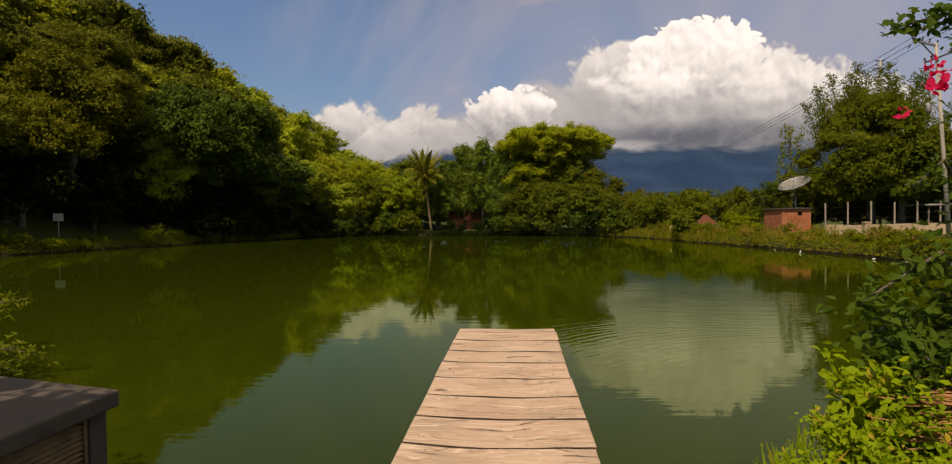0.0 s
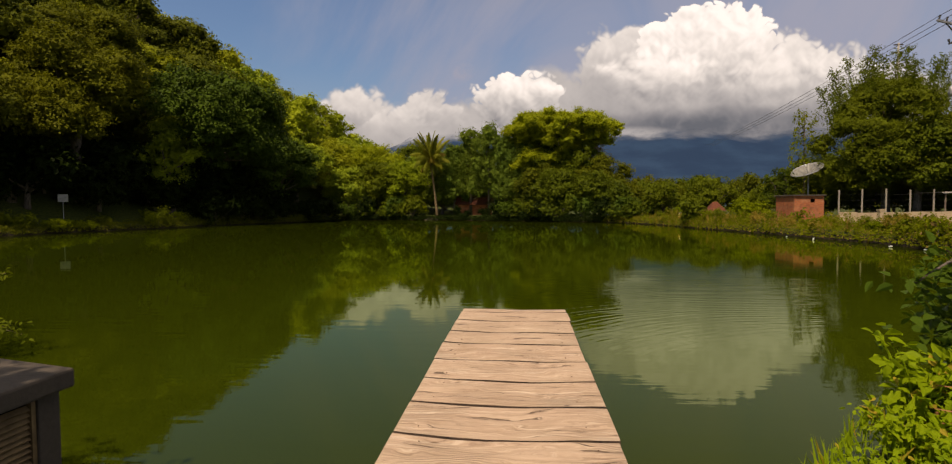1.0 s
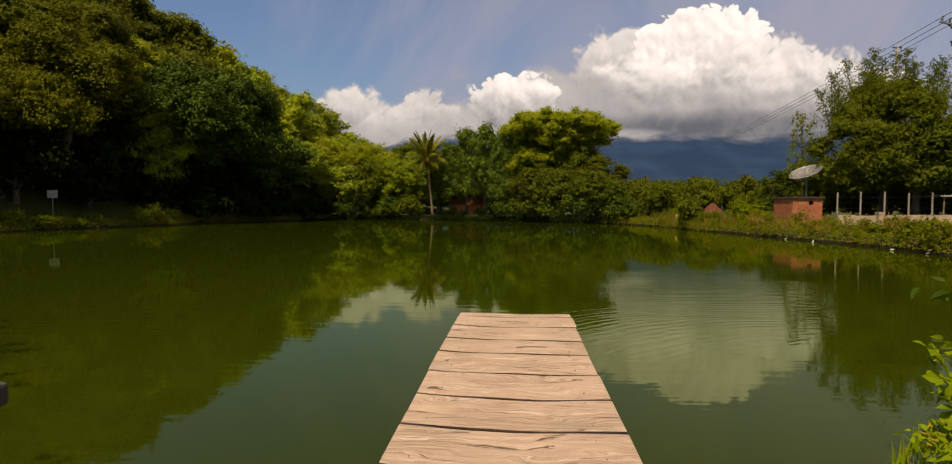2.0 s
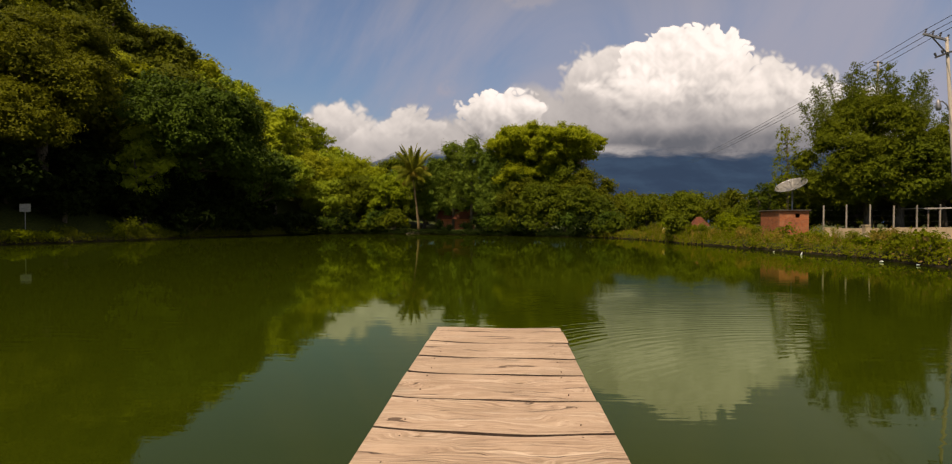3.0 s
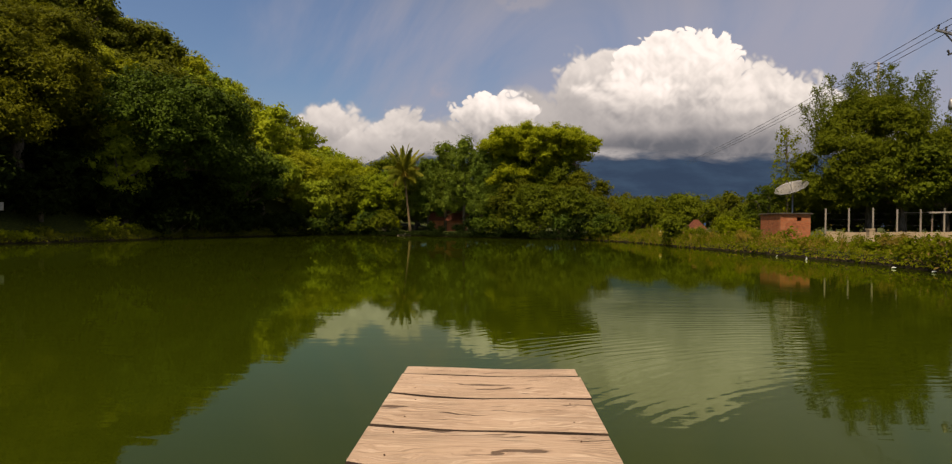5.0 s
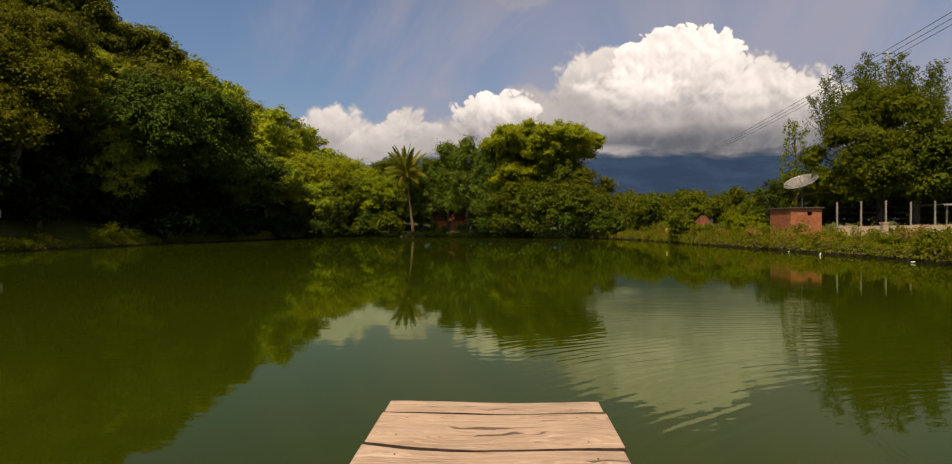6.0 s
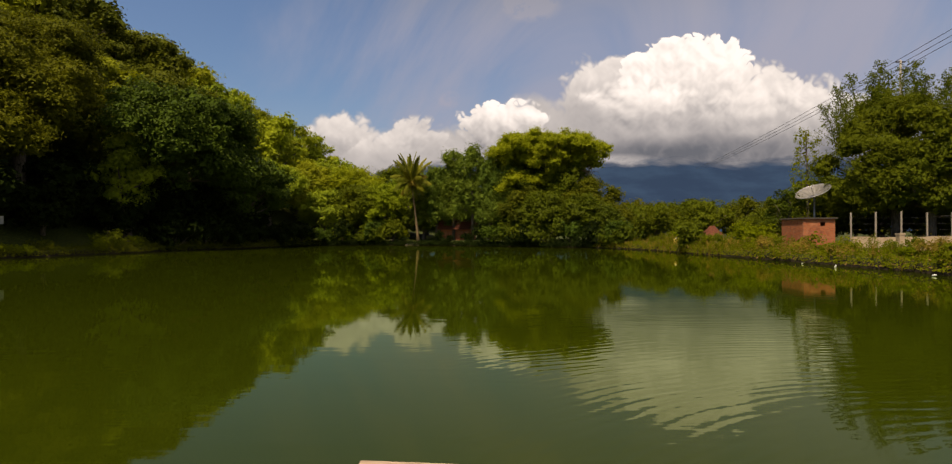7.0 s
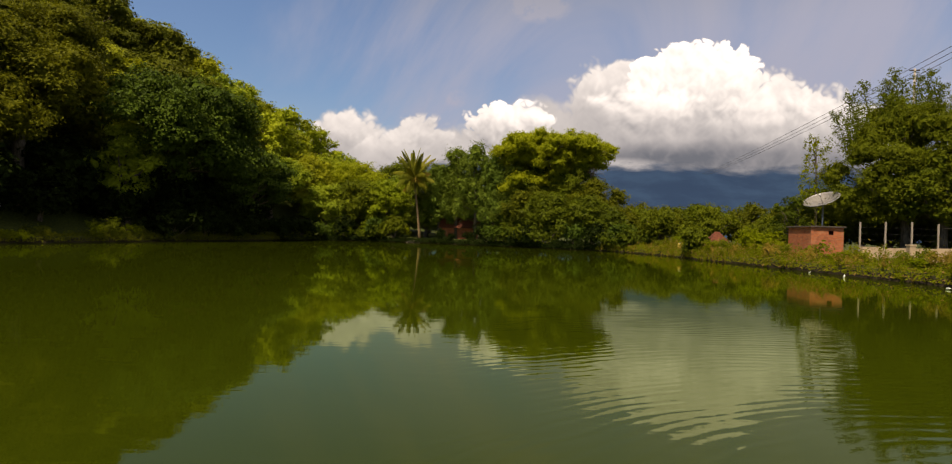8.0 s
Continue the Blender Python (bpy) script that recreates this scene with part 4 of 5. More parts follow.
def right_trees():
    rng = np.random.default_rng(340)
    ls, limbs = [], []
    for k in range(44):
        t = (k + 0.5) / 44
        zz = 1 - 1.85 * t
        a = k * 2.399 + rng.normal() * 0.5
        q = math.sqrt(max(0, 1 - zz * zz)) * (0.65 + 0.3 * rng.random())
        r = 0.9 + 0.9 * rng.random()
        ls.append(((5.3 * q * math.cos(a), 4.6 * q * math.sin(a), 6.6 + zz * 4.2), (r, r, r * 0.8)))
    for k in range(24):
        a, q = k * 2.399 + 1, 3.6 * math.sqrt((k + 0.5) / 24)
        ls.append(((q * math.cos(a), 0.8 * q * math.sin(a), 10.9 - 0.16 * q * q + rng.normal() * 0.5), (0.8, 0.8, 0.9)))
    for k in range(30):
        a = -math.pi * (0.08 + 0.84 * rng.random())
        ls.append(((4.9 * math.cos(a), 4.4 * math.sin(a), 3.7 + 4.6 * rng.random()), (0.9, 0.8, 0.65)))
    for l in ls[:44:2]:
        limbs.append((bent((0, 0, 2.6 + rng.random()), l[0], rng, 0.15), [0.17, 0.14, 0.1, 0.07, 0.03]))
    for k in range(14):
        a, q = k * 2.399, 1.0 + 3.4 * rng.random()
        ls.append(((q * math.cos(a) - 1.2, 0.8 * q * math.sin(a) - 0.6, 2.6 + 1.9 * rng.random()), (1.1, 1.1, 0.9)))
    ls.append(((0, 0, 6.5), (3.2, 3.2, 3.0)))
    add_tree("garden_tree", "tall dense green tree with wispy top behind the fence", ls, ([(0, 0, -0.3), (0.1, 0, 1.5), (0, 0.1, 3.2), (0, 0, 8)], [0.42, 0.32, 0.26, 0.1]), limbs, M_GARDEN, place(29.8, 48.4), 52, 0.17, 340, -0.7, 0.42, simple=True)
    tall = next(o for o in bpy.data.objects if o.name.startswith("garden_tree") and o.parent is None)
    sprays = Geo()
    for k in range(20):
        a, q = k * 2.399 + 0.4, 4.6 * math.sqrt((k + 0.5) / 20)
        foot = np.array([q * math.cos(a), 0.8 * q * math.sin(a), 10.1 - 0.15 * q * q])
        tip = foot + np.array([0.2 * q * math.cos(a) + rng.normal() * 0.4, rng.normal() * 0.4, 3.0 + 1.6 * rng.random()])
        stem = np.array(bent(foot, tip, rng, 0.15))
        sprays.tube([tuple(p) for p in stem], [0.05, 0.04, 0.03, 0.02, 0.008], 4)
        for j in range(20):
            f = 0.6 + 3.35 * (j + 0.5) / 20
            i = int(f)
            c = stem[i] + (stem[i + 1] - stem[i]) * (f - i)
            out = np.array([math.cos(j * 2.4), math.sin(j * 2.4), 0.75 + 0.4 * rng.random()]) * (1.25 - 0.22 * f)
            sprays.tube([tuple(c), tuple(c + out)], [0.012, 0.004], 3)
            w = rng.random(34)[:, None]
            leaves(sprays, c + out * w + rng.normal(size=(34, 3)) * 0.11, rng.normal(size=(34, 3)) + np.array([0, -0.3, 0.8]), 0.19, rng, 0.45, simple=True)
    part("top_sprays", sprays, M_GARDEN, tall, "upright feathery leafy sprays")
    broad_tree("mango_tree", "dense dark green broad-leaved tree behind the yard fence", 8.6, 4.1, M_DEEP, place(30.6, 45.9), 345, 44, 0.16, 30, 0.26, "", -0.8, 0.25, 0.6, 0.85)
    broad_tree("garden_tree", "green tree beside the fenced yard", 9.0, 4.6, M_HILLB, place(37.0, 50.0), 341, 24, 0.15, 20, 0.28, "", -0.7)
    broad_tree("garden_tree", "dark green tree beside the fenced yard", 8.0, 4.5, M_HILLB, place(42.5, 45.0), 342, 24, 0.15, 20, 0.28, "", -0.7)
    broad_tree("garden_tree", "small dark green tree beside the satellite dish", 5.2, 1.5, M_DEEP, place(22.0, 49.2), 346, 16, 0.05, 40, 0.2, "", -0.8, 0.36, 0.4)
    # yard background: deep shade there is painted with the dark leaf colour
    back = None
    for k in range(12):
        x, y = 27.0 + 2.6 * k, 54.5 + 3.0 * math.sin(k * 1.7) - 0.25 * k
        m = place(x, y, k * 67, 0.9 + 0.35 * ((k * 5) % 7) / 6)
        if back is None:
            back = broad_tree("yard_tree", "leafy tree behind the fenced yard, leaves darkened for shade", 6.2, 3.0, M_DEEP, m, 344, 14, 0.0, 16, 0.30, "trees behind the yard", -0.9)
        else:
            copy_thing(back, m)
    rngb = np.random.default_rng(343)
    ls, limbs = [], []
    for k in range(60):
        z = 1.6 + 7.8 * (k + rngb.random()) / 60
        q, a = (2.1 - 0.14 * z) * math.sqrt(rngb.random()), k * 2.399
        ls.append(((q * math.cos(a), q * math.sin(a), z), (0.34, 0.34, 0.5)))
        if k % 3 == 0:
            limbs.append((bent((0, 0, z - 1.0), ls[-1][0], rngb, 0.1), [0.03, 0.025, 0.02, 0.015, 0.006]))
    add_tree("wispy_tree", "thin pale wispy tree behind the brick hut", ls, ([(0, 0, -0.3), (0.1, 0, 3), (0, 0, 9.4)], [0.14, 0.09, 0.02]), limbs, M_LIGHT, place(25.2, 52.0), 30, 0.14, 343, -0.9, 0.3, ragged=0.45)
    proto = []
    low = [(16.5, 66, 4.6, 2.6), (18.5, 72, 5.2, 3.0), (20.5, 62, 4.4, 2.6), (22.5, 70, 5.8, 3.2), (25.5, 64, 4.6, 2.8), (28, 72, 5.8, 3.2), (24, 80, 6.6, 3.5), (31, 66, 5.0, 3.0),
           (17.5, 80, 5.5, 3.0), (34, 75, 6.0, 3.3), (29.5, 58, 4.4, 2.6), (22.8, 55.5, 3.4, 1.9), (40, 70, 6.5, 3.4), (20, 90, 7, 3.6), (28, 88, 7, 3.6), (36, 60, 5.5, 3.0), (14.5, 76, 5, 2.6)]
    mats = (M_GARDEN, M_HILLB, M_GARDEN)
    for k, (x, y, h, r) in enumerate(low):
        j = k % 3
        if len(proto) <= j:
            proto.append((broad_tree("low_tree", "low bushy sunlit tree on flat land beyond the pond", 5.0, 2.8, mats[j], place(x, y, k * 60, r / 2.8), 350 + j, 12, 0.0, 22, 0.24, "low bushy trees", -0.9)))
        else:
            copy_thing(proto[j], place(x, y, k * 60, r / 2.8))


right_trees()


def shrub(name, label, x, y, radius, height, mat, seed, leaf=0.16, per_area=60, group="", sink=0.1, aspect=0.5):
    rng = np.random.default_rng(seed)
    root = thing(name, label, "bush", place(x, y, sink=sink), group)
    ls = [((rng.normal() * radius * 0.4, rng.normal() * radius * 0.4, height * (0.3 + 0.4 * rng.random())), (radius * 0.5, radius * 0.5, height * 0.38)) for _ in range(7)]
    g = Geo()
    for l in ls:
        part("stem", Geo().tube(bent((0, 0, 0), l[0], rng, 0.05), [0.03, 0.025, 0.02, 0.015, 0.008], 4), M_BARK, root)
    g = Geo()
    lobe_leaves(g, ls, per_area, leaf, rng, -0.8, aspect, 0.4)
    part("foliage", g, mat, root)
    return root


def bank_shrubs():
    spots = [(15.6, 52.5, 1.6, 2.2, M_GARDEN), (18.6, 46.0, 1.2, 2.0, M_LIGHT), (19.5, 50.5, 1.3, 2.2, M_LIGHT), (26.2, 41.6, 0.8, 1.0, M_GARDEN), (19.6, 41.5, 0.9, 1.3, M_WEED), (20.5, 38.5, 0.7, 1.0, M_WEED),
             # left bank: its sunlit and shaded patches are put into the leaf colours
             (-35.4, 53.2, 1.3, 1.7, M_GARDEN), (-35.0, 51.6, 0.8, 1.1, M_LIGHT), (-34.6, 55.0, 0.8, 1.2, M_LIGHT), (-36.3, 44.6, 1.2, 0.7, M_LIGHT), (-36.6, 42.6, 1.4, 0.8, M_LIGHT), (-38.2, 40.0, 1.6, 1.4, M_BANK), (-37.8, 48.5, 1.0, 1.0, M_HILLSHADE),
             (-29.8, 79.0, 1.8, 2.0, M_LIGHT), (-28.2, 81.8, 1.8, 1.9, M_LIGHT), (-15.2, 85.0, 1.2, 2.6, M_LIGHT), (17.2, 60.5, 1.2, 1.5, M_LIGHT), (-23.5, 85.6, 1.7, 2.2, M_MID), (-19.8, 86.0, 1.7, 2.4, M_MID)]
    for k, (x, y, r, h, mat) in enumerate(spots):
        shrub("bush", "leafy green bush growing on the pond bank", x, y, r, h, mat, 400 + k, 0.24, 22, "bushes on the banks")


bank_shrubs()


def bank_clumps():
    """Uneven low bushes and tall weed clumps along the sunny bank."""
    rng = np.random.default_rng(470)
    protos = {}
    mats = (M_WEED, M_GARDEN, M_STRAWGRASS, M_LIGHT, M_BANK)
    for k, (x, y) in enumerate(shore_points(5, 11, 1.35, 0.1, 2.6, rng)):
        if y < 14:
            continue
        j = (0, 2, 1, 3, 2, 4, 1, 0)[k % 8]
        s = rng.uniform(0.45, 1.25) * (0.8 if y > 38 else 0.75)
        if x > 18.6 and 37 < y < 43:
            s *= 0.62
        m = place(x, y, rng.uniform(0, 360), s, s * rng.uniform(0.6, 1.3))
        if j in protos:
            copy_thing(protos[j], m)
        else:
            protos[j] = shrub("weed_clump", "leafy clump of tall weeds on the sunny bank", x, y, 0.75, 1.15, mats[j], 471 + j, 0.15, 55, "weed clumps", 0.1, 0.3 if j == 2 else 0.5)


def shore_bush_line():
    """Bushes that hang over the water along the far shore."""
    rng = np.random.default_rng(480)
    protos = []
    # kinds 2 and 4: leaf colour painted as shade
    mats = (M_DEEP, M_DARK, M_UNDERSHADE, M_GARDEN, M_UNDERSHADE)
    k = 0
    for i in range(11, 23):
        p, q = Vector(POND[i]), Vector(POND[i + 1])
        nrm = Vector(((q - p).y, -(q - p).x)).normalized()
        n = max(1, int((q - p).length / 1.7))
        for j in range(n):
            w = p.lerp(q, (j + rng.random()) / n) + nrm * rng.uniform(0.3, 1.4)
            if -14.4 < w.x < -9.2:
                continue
            # the hollow and the left shore get leaves coloured as shade
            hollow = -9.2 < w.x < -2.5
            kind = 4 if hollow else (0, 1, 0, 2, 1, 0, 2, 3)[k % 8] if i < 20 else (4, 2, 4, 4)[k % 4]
            k += 1
            s = rng.uniform(0.35, 0.6) if hollow else rng.uniform(0.75, 1.3)
            made = [o for o in protos if o[0] == kind]
            m = place(w.x, w.y, rng.uniform(0, 360), s, s * rng.uniform(0.7, 1.2))
            if made:
                copy_thing(made[0][1], m)
            else:
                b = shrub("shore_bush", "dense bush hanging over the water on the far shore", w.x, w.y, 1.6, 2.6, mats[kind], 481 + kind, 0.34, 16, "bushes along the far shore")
                protos.append((kind, b))


shore_bush_line()


def weeds(name, label, pts, mat, seed, height=0.6, per=14, leaf=0.16):
    """Grass blades and weed leaves along a bank: one uncountable mass."""
    rng = np.random.default_rng(seed)
    pts = np.asarray(pts)
    n = len(pts) * per
    base = np.repeat(pts, per, axis=0) + rng.normal(size=(n, 2)) * 0.25
    z = ground_height(base[:, 0], base[:, 1])
    ok = z > 0.02
    base, z = base[ok], z[ok]
    n = len(base)
    patch = 0.55 + 0.45 * np.sin(base[:, 0] * 1.1 + np.sin(base[:, 1] * 0.8) * 2) * np.sin(base[:, 1] * 0.9 + 1)
    hh = height * (0.2 + 0.8 * rng.random(n) ** 1.3) * (0.22 + 2.0 * patch ** 3.0)
    c = np.column_stack([base, z + hh * (0.25 + 0.6 * rng.random(n))])
    g = Geo()
    half = n // 2
    leaves(g, c[:half], rng.normal(size=(half, 3)) * 0.6 + np.array([0, 0, 0.8]), leaf, rng, 0.5)
    al = rng.normal(size=(n - half, 3)) * 0.35 + np.array([0, 0, 1.0])
    c2 = np.column_stack([base, z + hh * 0.45])[half:]
    leaves(g, c2, rng.normal(size=(n - half, 3)), height * 0.75, rng, 0.07, 0.02, al)
    solid(name, g, mat, label, "weeds", kind="stuff")


def shore_points(a, b, step, inner, outer, rng):
    """Random places along the shore between two corners of the pond."""
    out = []
    for i in range(a, b):
        p, q = Vector(POND[i % len(POND)]), Vector(POND[(i + 1) % len(POND)])
        nrm = Vector(((q - p).y, -(q - p).x)).normalized()
        n = int((q - p).length * (outer - inner) / step ** 2) + 1
        for _ in range(n):
            out.append(tuple(p.lerp(q, rng.random()) + nrm * rng.uniform(inner, outer)))
    return out


def all_weeds():
    rng = np.random.default_rng(500)
    weeds("bank_weeds", "tangled green and yellowing weeds along the sunny bank", shore_points(5, 12, 0.40, 0.0, 2.8, rng), M_WEED, 501, 0.72, 20, 0.14)
    weeds("bank_grass", "yellowed tall grass tufts on the sunny bank", shore_points(5, 12, 0.75, 0.0, 2.6, rng), M_STRAWGRASS, 507, 1.0, 14, 0.10)
    weeds("bank_weeds", "low weeds and grass on the verge before the wall", shore_points(5, 9, 0.6, 2.4, 9.0, rng), M_WEED, 502, 0.24, 16, 0.13)
    # foot of the far shore: shade put into near-black plants
    weeds("bank_weeds", "low plants along the far shore", shore_points(12, 20, 0.6, 0.0, 1.6, rng), M_UNDERSHADE, 503, 0.7, 12, 0.22)
    # bank shade is painted here through the darkened leaf colour
    weeds("bank_weeds", "grass and weeds along the left bank, leaves darkened for shade", shore_points(23, 27, 0.45, 0.1, 2.6, rng), M_HILLSHADE, 504, 0.75, 16, 0.18)
    weeds("bank_weeds", "low dark plants on the shaded bank under the trees", shore_points(20, 24, 0.5, 0.0, 3.0, rng), M_HILLB, 506, 0.8, 14, 0.2)
    weeds("bank_weeds", "grass and weeds of the meadow beyond the bank", shore_points(8, 12, 0.7, 2.6, 8.0, rng), M_WEED, 505, 1.1, 12, 0.2)


def tall_weeds():
    """Separate tall weed plants: an upright stalk with leaves that shrink towards the top."""
    rng = np.random.default_rng(530)
    protos = []
    for k, (x, y) in enumerate(shore_points(5, 11, 1.25, 0.0, 2.2, rng)):
        if y < 15:
            continue
        m = place(x, y, rng.uniform(0, 360), rng.uniform(0.6, 1.25) * (1.0 if y > 30 else 0.7))
        j = (0, 1, 0, 2)[k % 4]
        if j < len(protos):
            copy_thing(protos[j], m)
            continue
        mat = (M_WEED, M_STRAWGRASS, M_LIGHT)[len(protos)]
        root = thing("tall_weed", "dry straw-coloured tall weed on the bank" if mat is M_STRAWGRASS else "tall leafy green weed on the bank", "weed", m, "tall weeds")
        for i in range(5):
            tip = np.array([rng.normal() * 0.22, rng.normal() * 0.22, 1.0 + 0.5 * rng.random()])
            pts = np.array(bent((0, 0, -0.05), tip, rng, 0.03))
            stalk = Geo().tube([tuple(p) for p in pts], [0.016, 0.013, 0.01, 0.007, 0.003], 4)
            f = 0.5 + 3.45 * rng.random(26)
            q = f.astype(int)
            c = pts[q] + (pts[q + 1] - pts[q]) * (f - q)[:, None] + rng.normal(size=(26, 3)) * 0.07
            leaves(stalk, c, rng.normal(size=(26, 3)) + np.array([0, 0, 0.9]), 0.17, rng, 0.3)
            part("stalk", stalk, mat, root)
        protos.append(root)


all_weeds()
bank_clumps()
tall_weeds()


def bank_fringe(label, a, b, mat, seed, per_metre=130, leaf=0.15):
    """Leaves that hang over the edge of a bank down to the water."""
    rng = np.random.default_rng(seed)
    g = Geo()
    for i in range(a, b):
        p, q = np.array(POND[i % len(POND)]), np.array(POND[(i + 1) % len(POND)])
        ln = np.linalg.norm(q - p)
        nrm = np.array([(q - p)[1], -(q - p)[0]]) / ln
        n = int(ln * per_metre)
        t, h = rng.random(n), rng.random(n) ** 1.2
        clump = 0.5 + 0.5 * np.sin(t * ln * 1.9 + i) * np.sin(t * ln * 0.7 + 2 * i)
        keep = rng.random(n) < 0.35 + 0.65 * clump
        t, h, clump = t[keep], h[keep], clump[keep]
        z = 0.15 + h * (0.40 + 0.6 * clump ** 2)
        xy = p + (q - p) * t[:, None] + nrm * (0.30 * h - 0.12 + 0.18 * rng.normal(size=len(t)))[:, None]
        d = np.column_stack([np.tile(-nrm, (len(t), 1)) * 0.7, np.full(len(t), 0.7)]) + rng.normal(size=(len(t), 3)) * 0.45
        leaves(g, np.column_stack([xy, z]), d, leaf, rng, 0.5)
    solid("bank_fringe", g, mat, label, "weeds", kind="stuff")


bank_fringe("weeds hanging over the sunny bank's edge", 5, 12, M_WEED, 520)
# the dark waterline shadow is painted into these hanging leaves
bank_fringe("leafy plants hanging over the far shore's edge", 12, 21, M_UNDERSHADE, 521, 170, 0.28)
bank_fringe("plants hanging over the shaded bank's edge", 20, 24, M_HILLB, 522, 110, 0.18)
bank_fringe("lit grass hanging over the grassy bank's edge", 24, 27, M_HILLB, 523, 110, 0.16)


# ---- jetty ----
DECK = 0.775


def make_jetty():
    rng = np.random.default_rng(600)
    root = thing("jetty", "narrow jetty of broad weathered pinkish wooden planks over the water", "jetty")
    ends = [7.10, 6.89, 6.44, 5.905, 5.457, 4.925, 4.437, 3.937, 3.46]
    while ends[-1] > -2.5:
        ends.append(ends[-1] - 0.47 - 0.06 * rng.random())
    n = 15
    # each joint: its own slant and wander, shared by the planks on both sides
    bow = np.sin(math.pi * np.linspace(0, 1, n) ** 0.78)
    joints = [np.cumsum(rng.normal(size=n) * 0.0025) - (0.048 + 0.008 * rng.normal()) * bow for _ in ends]
    joints[0], joints[1] = joints[0] + 0.046 * bow, joints[1] + 0.03 * bow
    slants = [-0.045 + rng.normal() * 0.008 for _ in ends]
    slants[0], slants[1] = -0.004, -0.012
    opens = [0.0048 + 0.003 * rng.random() for _ in ends]
    opens[1] = 0.0018
    for k, (b, a) in enumerate(zip(ends, ends[1:])):
        x0, x1 = -0.268 + rng.normal() * 0.009, 0.920 + rng.normal() * 0.007
        g = Geo()
        xs = np.linspace(x0, x1, n)
        tilt = rng.normal() * 0.002
        rows = []
        for j, (y, s) in enumerate(((a, 1), (a + 0.009, 1), (b - 0.009, 0), (b, 0))):
            e = k + s
            chew = rng.normal(size=n) * 0.0012 if j in (0, 3) else np.zeros(n)
            gap = opens[e] * (1 if s else -1)
            zt = DECK - (0.005 if j in (0, 3) else 0.0) + (0.003 if j in (1, 2) else 0) + tilt * (j - 1.5)
            rows.append([(x, y + gap + joints[e][i] + chew[i] + slants[e] * (x - 0.3), zt + 0.003 * math.sin(i * 0.6 + k)) for i, x in enumerate(xs)])
        low = [[(x, y, z - 0.05) for x, y, z in rows[0]], [(x, y, z - 0.05) for x, y, z in rows[3]]]
        loop = [low[0]] + rows + [low[1]]
        v = [p for r in loop for p in r]
        f = [(i + j * n, i + 1 + j * n, i + 1 + (j + 1) * n, i + (j + 1) * n) for j in range(5) for i in range(n - 1)]
        f += [(i + 5 * n, i + 1 + 5 * n, i + 1, i) for i in range(n - 1)]
        f += [tuple(j * n for j in range(6))[::-1], tuple(j * n + n - 1 for j in range(6))]
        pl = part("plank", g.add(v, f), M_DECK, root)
        pl.data.materials.append(M_EDGESHADE)
        # all faces but the flat top carry the painted gap shade
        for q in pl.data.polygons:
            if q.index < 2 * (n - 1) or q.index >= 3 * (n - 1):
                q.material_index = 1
        for x in (-0.12, 0.77):
            for y in ((a + 0.10, b - 0.10) if b - a > 0.3 else ((a + b) / 2,)):
                q = Vector((x + rng.normal() * 0.012, y + rng.normal() * 0.02 - 0.045 * (x - 0.3), DECK + 0.004))
                part("nail", Geo().tube([tuple(q - Vector((0, 0, 0.02))), tuple(q + Vector((0, 0, 0.003)))], [0.004, 0.0045], 7), M_RUST, pl)
    for x in (-0.12, 0.77):
        part("beam", Geo().box((x - 0.05, -2.6, DECK - 0.235), (x + 0.05, 6.95, DECK - 0.075)), M_TIMBER, root, bevel=0.008)
    for y in (6.7, 4.6):
        for x in (-0.02, 0.67):
            part("post", Geo().tube([(x, y, -1.3), (x, y, DECK - 0.08)], [0.07, 0.065], 9), M_TIMBER, root, smooth=True)
    return root


make_jetty()


# ---- concrete pump box beside the jetty ----
def make_box():
    # a box slightly out of square
    skew = Matrix(((0.965, 0.03, 0, 0), (-0.26, 1.0, 0, 0), (0, 0, 1, 0), (0, 0, 0, 1)))
    root = thing("pump_box", "stained concrete box with a thick slab top and ochre louvred side", "pump box", pose(-2.33, 3.80, -0.1))
    part("slab", Geo().box((-1.28, -1.75, 0.98), (0.0, 0.0, 1.1), skew), M_CONCRETE, root, bevel=0.018)
    for x, y in ((-0.14, -0.14), (-0.14, -1.61), (-1.14, -0.14), (-1.14, -1.61)):
        part("pillar", Geo().box((x - 0.075, y - 0.075, 0.1), (x + 0.075, y + 0.075, 0.979), skew), M_CONCRETE, root, bevel=0.01)
    part("side_wall", Geo().box((-1.06, -1.655, 0.15), (-0.22, -1.56, 0.977), skew), M_CONCRETE, root)
    part("back_wall", Geo().box((-1.06, -0.19, 0.15), (-0.22, -0.09, 0.977), skew), M_CONCRETE, root)
    part("side_wall", Geo().box((-1.19, -1.53, 0.15), (-1.09, -0.22, 0.977), skew), M_CONCRETE, root)
    louvre = part("louvre", Geo().box((-0.135, -0.245, 0.2), (-0.085, -0.217, 0.977), skew), M_LOUVRE, root, "ochre louvred vent panel")
    for k in range(21):
        z = 0.22 + k * 0.035
        part("slat", Geo().box((-0.02, -1.27, -0.004), (0.02, 0.0, 0.004), skew @ pose(-0.11, -0.25, z, 0, 35, 0)), M_LOUVRE, louvre)
    return root


make_box()


